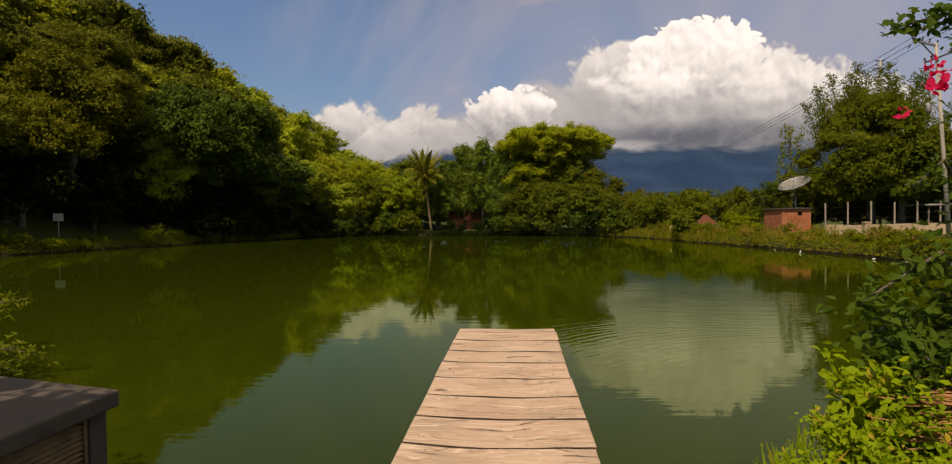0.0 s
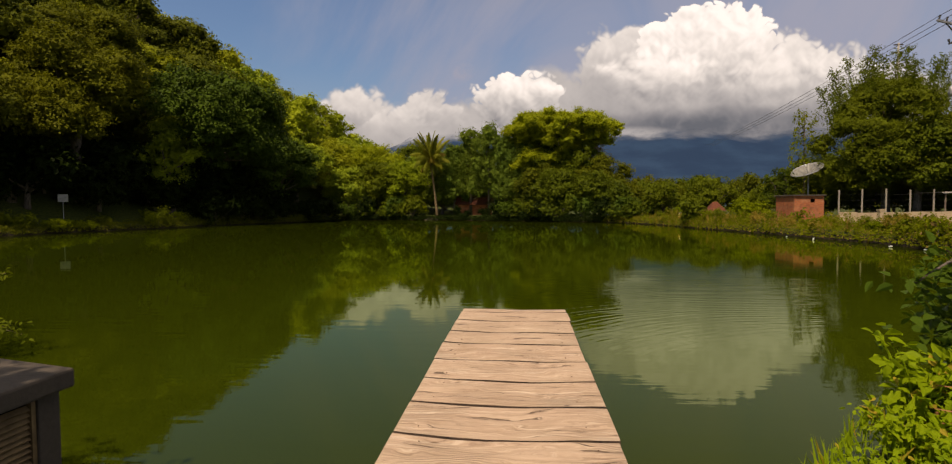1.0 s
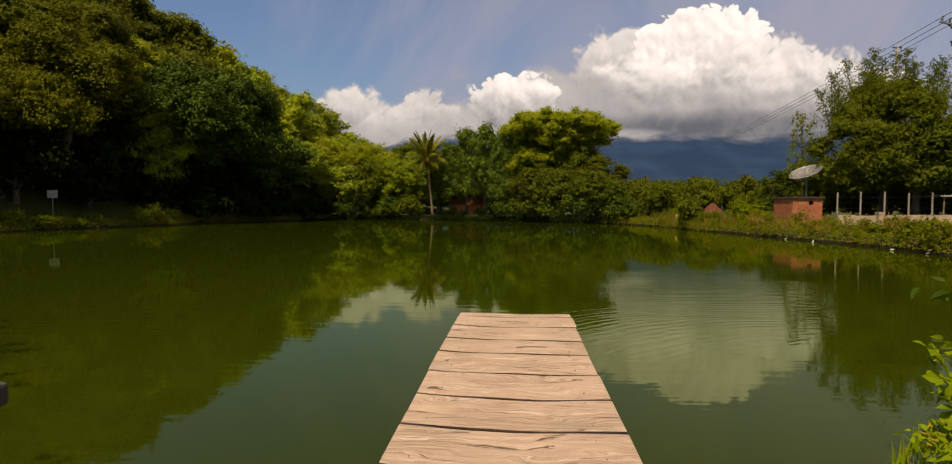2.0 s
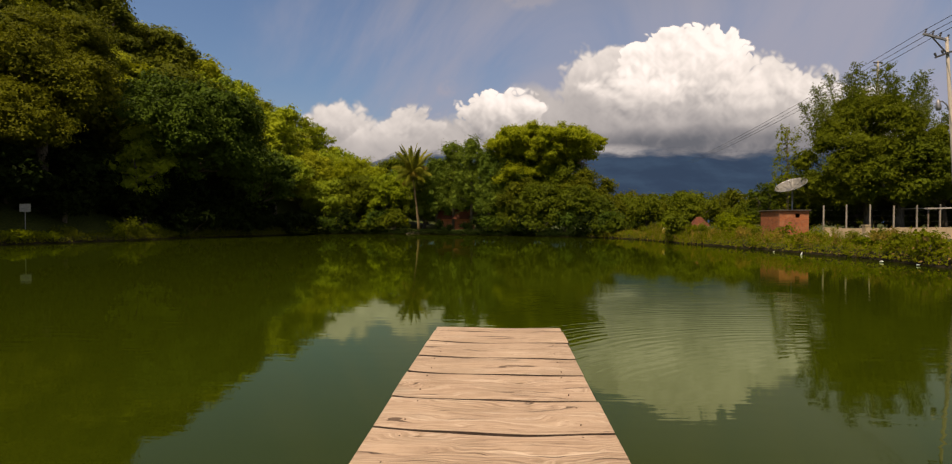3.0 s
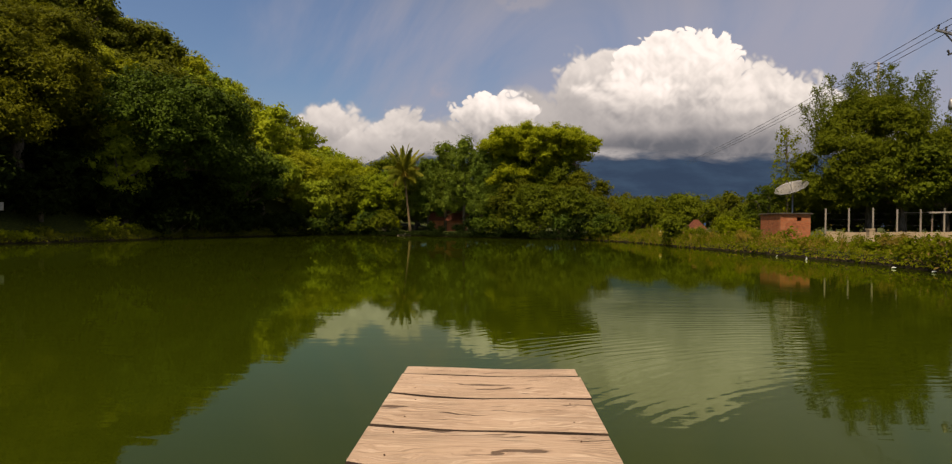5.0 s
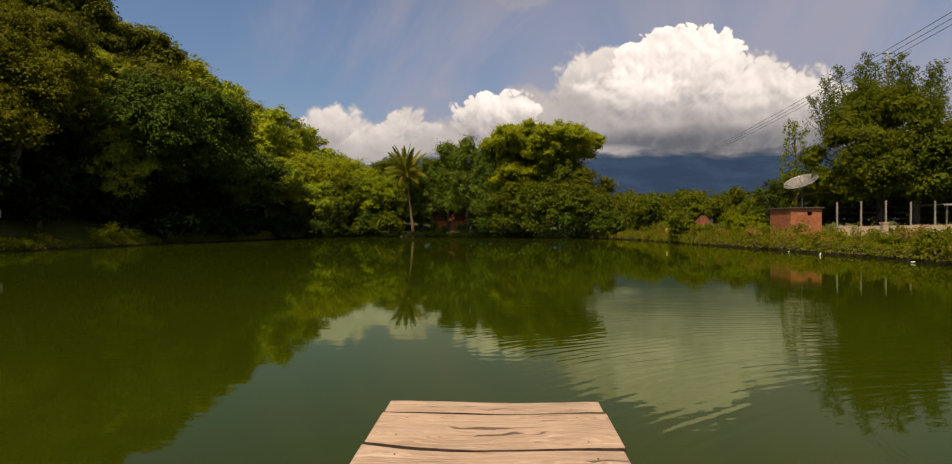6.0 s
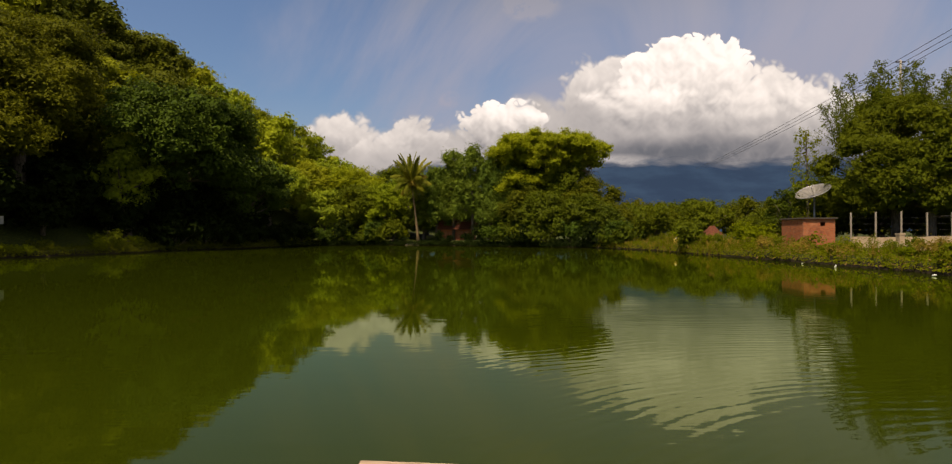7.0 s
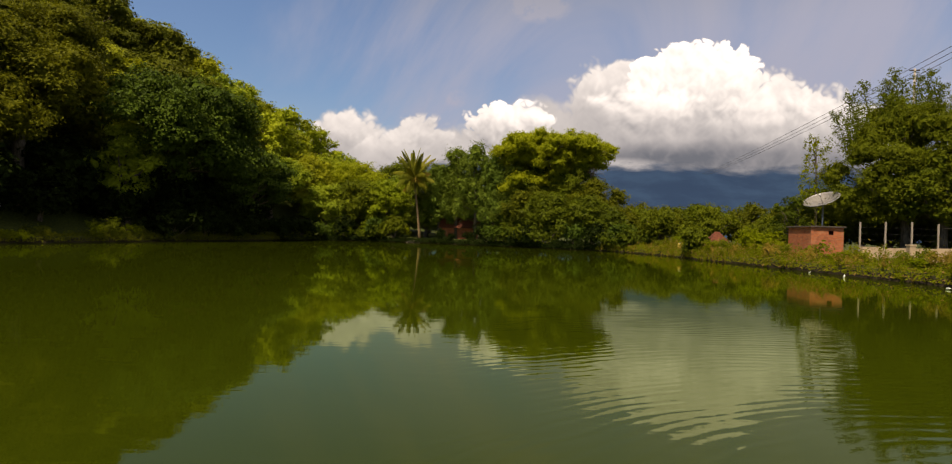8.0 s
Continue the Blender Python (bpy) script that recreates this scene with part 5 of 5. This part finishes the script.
# ---- brick hut, dish, fence, wall, pole ----
def make_hut():
    root = thing("brick_hut", "small red brick hut with a flat overhanging concrete roof slab", "hut", pose(0, 0, 0))
    lo, hi, top = (20.4, 43.2), (22.45, 46.2), 2.62
    g = Geo()
    x0, y0, x1, y1, z0 = lo[0], lo[1], hi[0], hi[1], 0.3
    wx0, wx1, wz0, wz1 = x0 + 1.10, x0 + 1.42, 2.15, 2.42
    t = 0.14
    for a, b, c, d in ((x0, wx0, z0, top), (wx1, x1, z0, top), (wx0, wx1, z0, wz0), (wx0, wx1, wz1, top)):
        g.box((a, y0, c), (b, y0 + t, d))
    part("front_wall", g, M_BRICK, root)
    part("side_wall", Geo().box((x0, y0 + t, z0), (x0 + t, y1, top)), M_BRICK, root)
    part("side_wall", Geo().box((x1 - t, y0 + t, z0), (x1, y1, top)), M_BRICK, root)
    part("back_wall", Geo().box((x0 + t, y1 - t, z0), (x1 - t, y1, top)), M_BRICK, root)
    part("roof_slab", Geo().box((x0 - 0.12, y0 - 0.15, top), (x1 + 0.1, y1 + 0.1, top + 0.10)), M_CONCRETE, root, "dark weathered concrete roof slab", bevel=0.02)
    part("corner_column", Geo().box((x0 - 0.03, y0 - 0.03, z0), (x0 + 0.16, y0 + 0.16, top - 0.002)), M_BRICK, root)
    return root


def make_dish():
    root = thing("satellite_dish", "large pale mesh satellite dish on a steel mast", "satellite dish", pose(23.65, 47.95, 0))
    part("mast", Geo().tube([(0, 0, 0.6), (0, 0, 4.5)], [0.06, 0.06], 8), M_STEEL, root, smooth=True)
    tiltm = pose(-0.05, -0.1, 4.45, 0, -26, 0) @ pose(0, 0, 0, 13, 0, 0)
    g = Geo()
    n, rings, R = 28, 6, 1.22
    v, f = [], []
    for j in range(rings + 1):
        r = R * j / rings
        for k in range(n):
            a = 2 * math.pi * k / n
            v.append(tuple(tiltm @ Vector((r * math.cos(a), r * math.sin(a), 0.42 * (r / R) ** 2))))
    for j in range(rings):
        for k in range(n):
            f.append((j * n + k, j * n + (k + 1) % n, (j + 1) * n + (k + 1) % n, (j + 1) * n + k))
    dish = part("reflector", g.add(v, f), M_DISH, root, smooth=True)
    so = dish.modifiers.new("thickness", "SOLIDIFY")
    so.thickness = 0.015
    for k in range(14):
        a = 2 * math.pi * k / 14
        pts = [tuple(tiltm @ Vector((R * s * math.cos(a), R * s * math.sin(a), 0.42 * s * s + 0.025))) for s in (0.05, 0.35, 0.7, 1.0)]
        part("rib", Geo().tube(pts, [0.014] * 4, 4), M_STEEL, root)
    rim = [tuple(tiltm @ Vector((R * math.cos(a), R * math.sin(a), 0.42))) for a in np.linspace(0, 2 * math.pi, 33)]
    part("rim", Geo().tube(rim, [0.022] * 33, 5), M_STEEL, root)
    part("feed_arm", Geo().tube([tuple(tiltm @ Vector((0, 0, 0.02))), tuple(tiltm @ Vector((0, 0, 0.72)))], [0.022, 0.02], 6), M_STEEL, root)
    part("feed_horn", Geo().tube([tuple(tiltm @ Vector((0, 0, 0.70))), tuple(tiltm @ Vector((0, 0, 0.84)))], [0.06, 0.07], 8), M_WHITE, root)
    return root


def make_fence():
    wall = thing("garden_wall", "low pale weathered concrete block wall under the fence", "wall", kind="structure")
    rng = np.random.default_rng(620)
    x = 23.45
    while x < 46:
        w = 1.2
        part("wall_panel", Geo().box((x, 42.93 + rng.normal() * 0.01, 0.5), (x + w - 0.02, 43.1, 1.42 + rng.normal() * 0.025)), M_WALLC, wall)
        x += w
    fence = thing("wire_fence", "fence of grey concrete posts joined by wire", "fence")
    xs = [23.5, 25.1, 26.75, 28.4, 30.0, 31.6, 33.3, 35.0, 36.7, 38.4, 40.1]
    for k, x in enumerate(xs):
        part("fence_post", Geo().box((x - 0.045, 43.2, 0.6), (x + 0.045, 43.29, 3.05 + rng.normal() * 0.06)), M_POST, fence, bevel=0.012)
    for z in (1.5, 1.9, 2.3, 2.7):
        part("wire", Geo().tube([(x, 43.27, z - 0.02 * (k % 2)) for k, x in enumerate(xs)], [0.005] * len(xs), 4), M_DARKSTEEL, fence)
    solid("bollard", Geo().box((-0.16, -0.16, -0.3), (0.16, 0.16, 1.0)).box((-0.19, -0.19, 1.0), (0.19, 0.19, 1.1)), M_WALLC, "short thick pale concrete post in the grass", "post", place(24.2, 39.6))


def make_pole():
    base = float(ground_height(21.9, 29.3))
    root = thing("utility_pole", "tall pale concrete utility pole with crossarms and a street lamp", "utility pole", pose(22.04, 29.4, base + 0.15, 0, -4.0, 0))
    H = 9.85
    part("shaft", Geo().tube([(0, 0, -0.4), (0, 0, H * 0.5), (0, 0, H)], [0.115, 0.088, 0.065], 10), M_POLE, root, smooth=True)
    top = pose(0, 0, 9.72, 0, 20, 0)
    part("crossarm", Geo().box((-1.12, -0.05, -0.045), (0.1, 0.05, 0.045), top), M_STEEL, root)
    low = pose(0, -0.12, 9.1, 0, -16, -14)
    part("crossarm", Geo().box((-0.6, -0.05, -0.04), (1.35, 0.05, 0.04), low), M_DARKSTEEL, root)
    part("brace", Geo().tube([tuple(top @ Vector((-0.75, 0, 0))), (0, 0, 9.05)], [0.035, 0.035], 5), M_DARKSTEEL, root)
    for x in (-1.05, -0.7, -0.35, 0.02):
        part("insulator", Geo().tube([tuple(top @ Vector((x, 0, z))) for z in (0.04, 0.12, 0.18, 0.25)], [0.025, 0.05, 0.03, 0.055], 8), M_DARKSTEEL, root)
    for x in (-0.55, -0.25, 0.6, 1.25):
        part("insulator", Geo().tube([tuple(low @ Vector((x, 0, z))) for z in (0.04, 0.14, 0.22)], [0.025, 0.05, 0.04], 8), M_DARKSTEEL, root)
    arm = [(0, 0, 6.3), (-0.18, 0, 6.68), (-0.36, 0, 6.85), (-0.55, 0, 6.85)]
    lamp = part("lamp_arm", Geo().tube(arm, [0.03] * 4, 6), M_STEEL, root)
    part("lamp_head", Geo().tube([(-0.55, 0, 6.95), (-0.55, 0, 6.82), (-0.55, 0, 6.6), (-0.55, 0, 6.42)], [0.03, 0.08, 0.13, 0.10], 12), M_STEEL, lamp, "round-headed street lamp", smooth=True)
    # a second pole far behind, and the wires that run between and on past the viewer
    far = thing("utility_pole", "distant utility pole with a crossarm behind the trees", "utility pole", pose(34.4, 54.5, 0.9))
    part("shaft", Geo().tube([(0, 0, -0.4), (0, 0, 15.6)], [0.13, 0.08], 8), M_POLE, far, smooth=True)
    for z in (14.7, 15.4):
        part("crossarm", Geo().box((-0.4, -0.05, z), (0.4, 0.05, z + 0.1)), M_DARKSTEEL, far)
    m = root.matrix_basis
    for k, x in enumerate((-1.05, -0.7, -0.35)):
        a = m @ top @ Vector((x, 0, 0.25))
        for j, b in enumerate((a + Vector((9.0, 62, 0.4)), a + Vector((-6.5, -45, 0.6)))):
            pts = []
            for s in np.linspace(0, 1, 17):
                p = a.lerp(b, s)
                p.z -= 4 * 0.35 * s * (1 - s)
                pts.append(tuple(p))
            solid("power_line", Geo().tube(pts, [0.014] * 17, 4), M_DARKSTEEL, "thin dark overhead power line", "cable", group="power lines")


def make_shelter():
    root = thing("shelter", "open shelter with a pale sheet roof on thin posts", "shelter", pose(32.9, 44.6, 0.85))
    part("roof_sheet", Geo().box((-2.3, -1.4, 2.02), (3.5, 1.6, 2.07), pose(0, 0, 0, 0, -1.5, 0)).box((-2.3, -1.42, 1.96), (3.5, -1.38, 2.06), pose(0, 0, 0, 0, -1.5, 0)), M_POLE, root, "pale corrugated sheet roof")
    for x, y in ((-2.0, -1.2), (0.6, -1.2), (3.2, -1.2), (-2.0, 1.4), (3.2, 1.4), (-1.2, -1.2)):
        part("post", Geo().tube([(x, y, -0.2), (x, y, 2.05)], [0.06, 0.055], 7), M_TIMBER, root)
    g = Geo()
    n = 9
    v = [(-0.6 + 1.6 * i / (n - 1), 0.1 + 0.05 * math.sin(i * 1.9 + j), 0.95 + 0.95 * j / 3) for j in range(4) for i in range(n)]
    f = [(j * n + i, j * n + i + 1, (j + 1) * n + i + 1, (j + 1) * n + i) for j in range(3) for i in range(n - 1)]
    cloth = solid("tarpaulin", g.add(v, f), M_BLUECLOTH, "pale blue cloth hanging under the shelter roof", "cloth", pose(33.9, 43.6, 0.85))
    so = cloth.modifiers.new("thickness", "SOLIDIFY")
    so.thickness = 0.01


def make_small():
    # notice board on the far bank
    root = thing("notice_sign", "small white notice board on a thin post on the bank", "sign", place(-38.7, 45.6, 38, sink=-0.25))
    part("post", Geo().tube([(0, 0, -0.6), (0, 0, 2.3)], [0.03, 0.03], 6), M_STEEL, root)
    board = part("board", Geo().box((-0.36, -0.06, 1.75), (0.36, -0.035, 2.4)), M_BOARD, root)
    for k in range(4):
        part("text_bar", Geo().box((-0.27 + 0.02 * k, -0.066, 1.86 + 0.12 * k), (0.26 - 0.05 * (k % 2), -0.0602, 1.92 + 0.12 * k)), M_GREY, board)
    # painted marker at the edge of the far bank
    root = thing("marker_post", "short yellow and white painted marker post on the bank", "post", place(15.95, 56.6))
    part("post", Geo().tube([(0, 0, -0.3), (0, 0, 0.45)], [0.045, 0.04], 8), M_TIMBER, root, smooth=True)
    part("head", Geo().tube([(0, 0, 0.30), (0, 0, 0.36), (0, 0, 0.62), (0, 0, 0.70)], [0.13, 0.17, 0.17, 0.12], 10), M_YELLOW, root, "faded yellow barrel-shaped head", smooth=True)
    part("cap", Geo().tube([(0, 0, 0.70), (0, 0, 0.76), (0, 0, 0.82)], [0.10, 0.10, 0.05], 10), M_WHITE, root, "white cap", smooth=True)
    # tiled kiosk roof among the bushes
    root = thing("tiled_kiosk", "small kiosk with a steep red tiled roof among bushes", "hut", place(19.9, 58.5))
    part("wall", Geo().box((-0.55, -0.5, -0.1), (0.55, 0.5, 0.85)), M_WALLC, root)
    g = Geo().add([(-0.85, -0.8, 0.85), (0.85, -0.8, 0.85), (0.85, 0.8, 0.85), (-0.85, 0.8, 0.85), (-0.2, 0, 1.75), (0.2, 0, 1.75)], [(0, 1, 5, 4), (1, 2, 5), (2, 3, 4, 5), (3, 0, 4), (3, 2, 1, 0)])
    part("roof", g, M_TILE, root)
    # reddish hut deep in the far trees
    root = thing("far_hut", "low reddish hut in deep shade under the far trees", "hut", place(-6.7, 87.2, sink=0.4))
    part("wall", Geo().box((-2.6, 0, -0.2), (2.6, 2.4, 2.2)), M_BRICK, root)
    part("roof", Geo().add([(-3.0, -0.8, 2.0), (3.0, -0.8, 2.0), (3.0, 2.8, 2.0), (-3.0, 2.8, 2.0), (-3.0, 1, 3.5), (3.0, 1, 3.5)], [(0, 1, 5, 4), (1, 2, 5), (2, 3, 4, 5), (3, 0, 4), (3, 2, 1, 0)]), M_TILE, root)
    # stone footing under the palm, litter floating at the bank
    solid("stone_ledge", Geo().tube([(-1.5, 0, 0.0), (-0.9, 0.1, 0.08), (0.2, 0, 0.1), (1.2, 0.1, 0.05), (2.6, 0.2, 0.0)], [0.10, 0.26, 0.30, 0.24, 0.10], 9), M_CONCRETE, "weathered stone ledge at the foot of the palm", "ledge", place(-12.2, 82.3, sink=0.3))
    for x, y, r, s in ((16.75, 33.2, 20, 0.8), (17.35, 27.6, 80, 0.7), (17.5, 25.6, 80, 0.6), (16.6, 36.0, 60, 0.5)):
        g = Geo().tube([(0, 0, -0.11), (0, 0, 0.05), (0, 0, 0.1), (0, 0, 0.14)], [0.05, 0.05, 0.022, 0.02], 10)
        solid("plastic_bottle", g, M_WHITE, "white plastic bottle floating at the water's edge", "bottle", pose(x, y, 0.05, r, 0, 20) @ Matrix.Diagonal((s, s, s, 1)), "floating bottles", smooth=True)


make_hut()
make_dish()
make_fence()
make_pole()
make_shelter()
make_small()


# ---- plants beside the jetty ----
def leafy(geo, stems, rng, per, size, aspect=0.7, spread=0.08, droop=0.3):
    """Broad leaves along stems (lists of points)."""
    for pts in stems:
        pts = np.array(pts)
        n = int(per * (len(pts) - 1))
        s = rng.random(n) * (len(pts) - 1)
        i = np.minimum(s.astype(int), len(pts) - 2)
        c = pts[i] + (pts[i + 1] - pts[i]) * (s - i)[:, None] + rng.normal(size=(n, 3)) * spread
        nrm = rng.normal(size=(n, 3)) * 0.5 + np.array([0, -0.2, 0.8])
        al = rng.normal(size=(n, 3)) + np.array([0, 0, -droop])
        broad_leaves(geo, c, nrm, al, size, rng, aspect)


def broad_leaves(geo, c, nrm, al, size, rng, aspect):
    """Pointed oval leaves of eight vertices, folded along the midrib."""
    n = len(c)
    nrm = unit(nrm)
    t = unit(al - nrm * (al * nrm).sum(axis=1, keepdims=True))
    b = np.cross(nrm, t)
    ln = (size * (0.55 + 0.75 * rng.random(n)))[:, None]
    w = ln * aspect * 0.5
    rows = [c, c + t * ln * 0.28 + b * w * 0.9 + nrm * ln * 0.07, c + t * ln * 0.62 + b * w * 0.72 + nrm * ln * 0.05, c + t * ln - nrm * ln * 0.12,
            c + t * ln * 0.62 - b * w * 0.72 + nrm * ln * 0.05, c + t * ln * 0.28 - b * w * 0.9 + nrm * ln * 0.07, c + t * ln * 0.3, c + t * ln * 0.65 - nrm * ln * 0.03]
    v = np.stack(rows, 1).reshape(-1, 3)
    o = (np.arange(n) * 8 + geo.n)[:, None]
    quads = np.array([(0, 6, 1, 1), (1, 6, 7, 2), (2, 7, 3, 3), (0, 5, 6, 6), (5, 4, 7, 6), (4, 3, 7, 7)])
    for q in quads:
        k = len(dict.fromkeys(q.tolist()))
        geo.f.extend(map(tuple, (o + q[:k]).tolist()))
    geo.v.append(v)
    geo.n += len(v)


def bougainvillea():
    rng = np.random.default_rng(700)
    root = thing("bougainvillea", "climbing bougainvillea with dark green leaves and magenta bracts", "bush", pose(0, 0, 0))
    foot = (4.0, 4.3, 0.5)
    stems = [
        [foot, (3.95, 4.4, 1.2), (3.8, 4.45, 1.9), (3.85, 4.45, 2.6), (3.85, 4.4, 3.2), (3.6, 4.4, 3.60), (3.2, 4.4, 3.50)],
        [foot, (3.9, 4.5, 1.5), (3.7, 4.6, 1.85), (3.35, 4.6, 1.62), (3.05, 4.55, 1.45)],
        [foot, (4.1, 4.5, 1.5), (3.9, 4.6, 2.2), (3.65, 4.5, 2.55), (3.4, 4.45, 2.35)],
        [foot, (3.6, 4.4, 1.0), (3.2, 4.5, 1.2)],
        [foot, (4.2, 4.3, 1.5), (4.3, 4.5, 2.3), (4.0, 4.45, 2.85), (3.72, 4.4, 2.95)],
        [foot, (3.7, 4.2, 0.9), (3.3, 4.2, 1.15)],
    ]
    for s in stems:
        part("stem", Geo().tube(s, [0.03 - 0.022 * k / (len(s) - 1) for k in range(len(s))], 6), M_BARK, root, smooth=True)
    g = Geo()
    leafy(g, [stems[0][4:]], rng, 110, 0.078, 0.68, 0.05)
    leafy(g, [stems[0][3:5], stems[4][2:]], rng, 80, 0.085, 0.66, 0.10)
    leafy(g, [stems[1][1:]], rng, 85, 0.09, 0.64, 0.08)
    leafy(g, [stems[2][2:]], rng, 30, 0.085, 0.66, 0.05)
    leafy(g, [stems[3], stems[5], stems[1][:2], stems[2][:3], stems[0][:3]], rng, 170, 0.09, 0.64, 0.16)
    part("foliage", g, M_VINE, root)
    for c in ((3.54, 4.41, 3.24), (3.57, 4.40, 3.19), (3.49, 4.41, 3.20), (3.55, 4.40, 3.08), (3.48, 4.42, 3.08), (3.22, 4.29, 2.88)):
        for _ in range(7):
            g = Geo()
            broad_leaves(g, np.array([c]) + rng.normal(size=(1, 3)) * 0.022, rng.normal(size=(1, 3)), rng.normal(size=(1, 3)), 0.062, rng, 0.85)
            part("bract", g, M_BRACT, root, "magenta papery bract")
    return root


def near_shrubs():
    rng = np.random.default_rng(720)
    # lime-leaved shrub and herbs at the right of the jetty
    spots = [(2.95, 4.30, 0.30, 0.28, M_LIME, 260, 0.105), (3.65, 4.6, 0.70, 0.50, M_VINE, 560, 0.11), (3.4, 4.2, 0.42, 0.42, M_VINE, 420, 0.105), (3.05, 3.85, 0.16, 0.38, M_LIME, 300, 0.085),
             (2.65, 3.95, 0.02, 0.30, M_LIME, 300, 0.055), (4.05, 4.3, 0.65, 0.5, M_VINE, 520, 0.11), (2.75, 3.5, -0.02, 0.30, M_LIME, 420, 0.045), (2.3, 3.55, -0.16, 0.30, M_LIME, 280, 0.045),
             (4.6, 4.9, 0.9, 0.7, M_VINE, 520, 0.085), (3.2, 4.0, 0.3, 0.3, M_LIME, 240, 0.065), (2.0, 3.2, -0.2, 0.28, M_LIME, 240, 0.045),
             (2.7, 3.15, -0.02, 0.32, M_LIME, 420, 0.042), (2.45, 3.15, -0.1, 0.30, M_LIME, 420, 0.045)]
    for k, (x, y, h, r, mat, n, size) in enumerate(spots):
        z0 = float(ground_height(x, y))
        root = thing("herb_bush", "bushy sunlit lime-green leafy plant beside the jetty" if mat is M_LIME else "dense dark green climbing plant beside the jetty", "bush", pose(x, y, z0), "plants beside the jetty")
        stems = []
        for j in range(16):
            a, q = j * 2.4, r * math.sqrt((j + 0.5) / 16)
            tip = np.array([q * math.cos(a), q * math.sin(a), (h + 0.35) * (0.6 + 0.5 * rng.random())])
            stems.append([tuple(tip * s + np.array([0, 0, 0.06 * math.sin(s * 3.1)])) for s in (0.1, 0.4, 0.7, 1.0)])
        for s in stems:
            part("stem", Geo().tube(s, [0.010, 0.008, 0.006, 0.003], 4), mat, root)
        g = Geo()
        leafy(g, stems, rng, n / 48 * (2.3 if mat is M_VINE else 1.6), size, 0.6, 0.05)
        part("foliage", g, mat, root)
    # grass round the foot
    g = Geo()
    n = 1500
    x, y = rng.uniform(1.3, 4.2, n), rng.uniform(2.4, 4.9, n)
    z = ground_height(x, y)
    ok = z > 0.05
    c = np.column_stack([x, y, z + 0.12])[ok]
    leaves(g, c, rng.normal(size=c.shape), 0.25, rng, 0.05, 0.02, rng.normal(size=c.shape) * 0.35 + np.array([0, 0, 1.0]))
    solid("grass_tufts", g, M_LIME, "tufts of fresh green grass on the near bank", "grass", kind="stuff")
    # heap of dry palm leaves
    g = Geo()
    for k in range(420):
        a = rng.uniform(-0.35, 0.35) + 2.9
        q = rng.normal(size=2) * np.array([0.24, 0.22])
        hh = 0.58 * math.exp(-(q[0] ** 2 + q[1] ** 2) * 2.5)
        p = np.array([3.55 + q[0], 3.86 + q[1], 0.46 + hh * rng.random() ** 0.4])
        d = np.array([math.cos(a), math.sin(a), rng.normal() * 0.12]) * rng.uniform(0.15, 0.36)
        g.tube([tuple(p - d), tuple(p + np.array([0, 0, 0.03])), tuple(p + d)], [0.005, 0.008, 0.003], 3)
    solid("straw_heap", g, M_STRAW, "heap of reddish dry palm leaves on the bank", "straw heap", kind="stuff")
    # feathery shrub beside the box: arching sprays of small leaflets
    for k, (x, y, h) in enumerate(((-7.35, 6.9, 0.70), (-9.0, 8.3, 1.1), (-6.1, 5.8, 0.2))):
        z0 = max(float(ground_height(x, y)), 0.0)
        root = thing("acacia_shrub", "feathery green shrub overhanging the water by the box", "bush", pose(x, y, z0), "feathery shrubs")
        g = Geo()
        for j in range(30):
            a, q = j * 2.4, 1.05 * math.sqrt((j + 0.5) / 30)
            tip = np.array([q * math.cos(a), q * math.sin(a), h * (0.55 + 0.5 * rng.random())])
            s = [tuple(tip * f + np.array([0, 0, 0.22 * math.sin(f * 3.1)])) for f in (0.08, 0.35, 0.65, 0.9, 1.08)]
            part("stem", Geo().tube(s, [0.012, 0.009, 0.006, 0.004, 0.002], 4), M_TIMBER, root)
            leafy(g, [s[1:]], rng, 30, 0.085, 0.42, 0.06)
        part("foliage", g, M_GARDEN, root)


def shade_tree():
    """The tree over the box: its crown hangs above and beside the walk."""
    rng = np.random.default_rng(760)
    ls = []
    for k in range(11):
        a, q = k * 2.399, math.sqrt((k + 0.5) / 11)
        ls.append(((1.45 * q * math.cos(a), 1.55 * q * math.sin(a), 4.6 + 0.5 * rng.random()), (0.62, 0.62, 0.42)))
    limbs = [(bent((-2.2, -1.2, 2.9), l[0], rng, 0.12), [0.07, 0.06, 0.045, 0.03, 0.012]) for l in ls[::2]]
    add_tree("shade_tree", "leafy tree that throws dappled shade on the concrete box", ls, ([(-2.6, -1.6, -0.3), (-2.5, -1.4, 1.5), (-2.2, -1.2, 2.9)], [0.16, 0.13, 0.10]), limbs, M_MID, place(-4.35, 0.15), 60, 0.15, 760, -0.9, 0.5)


shade_tree()
bougainvillea()
near_shrubs()
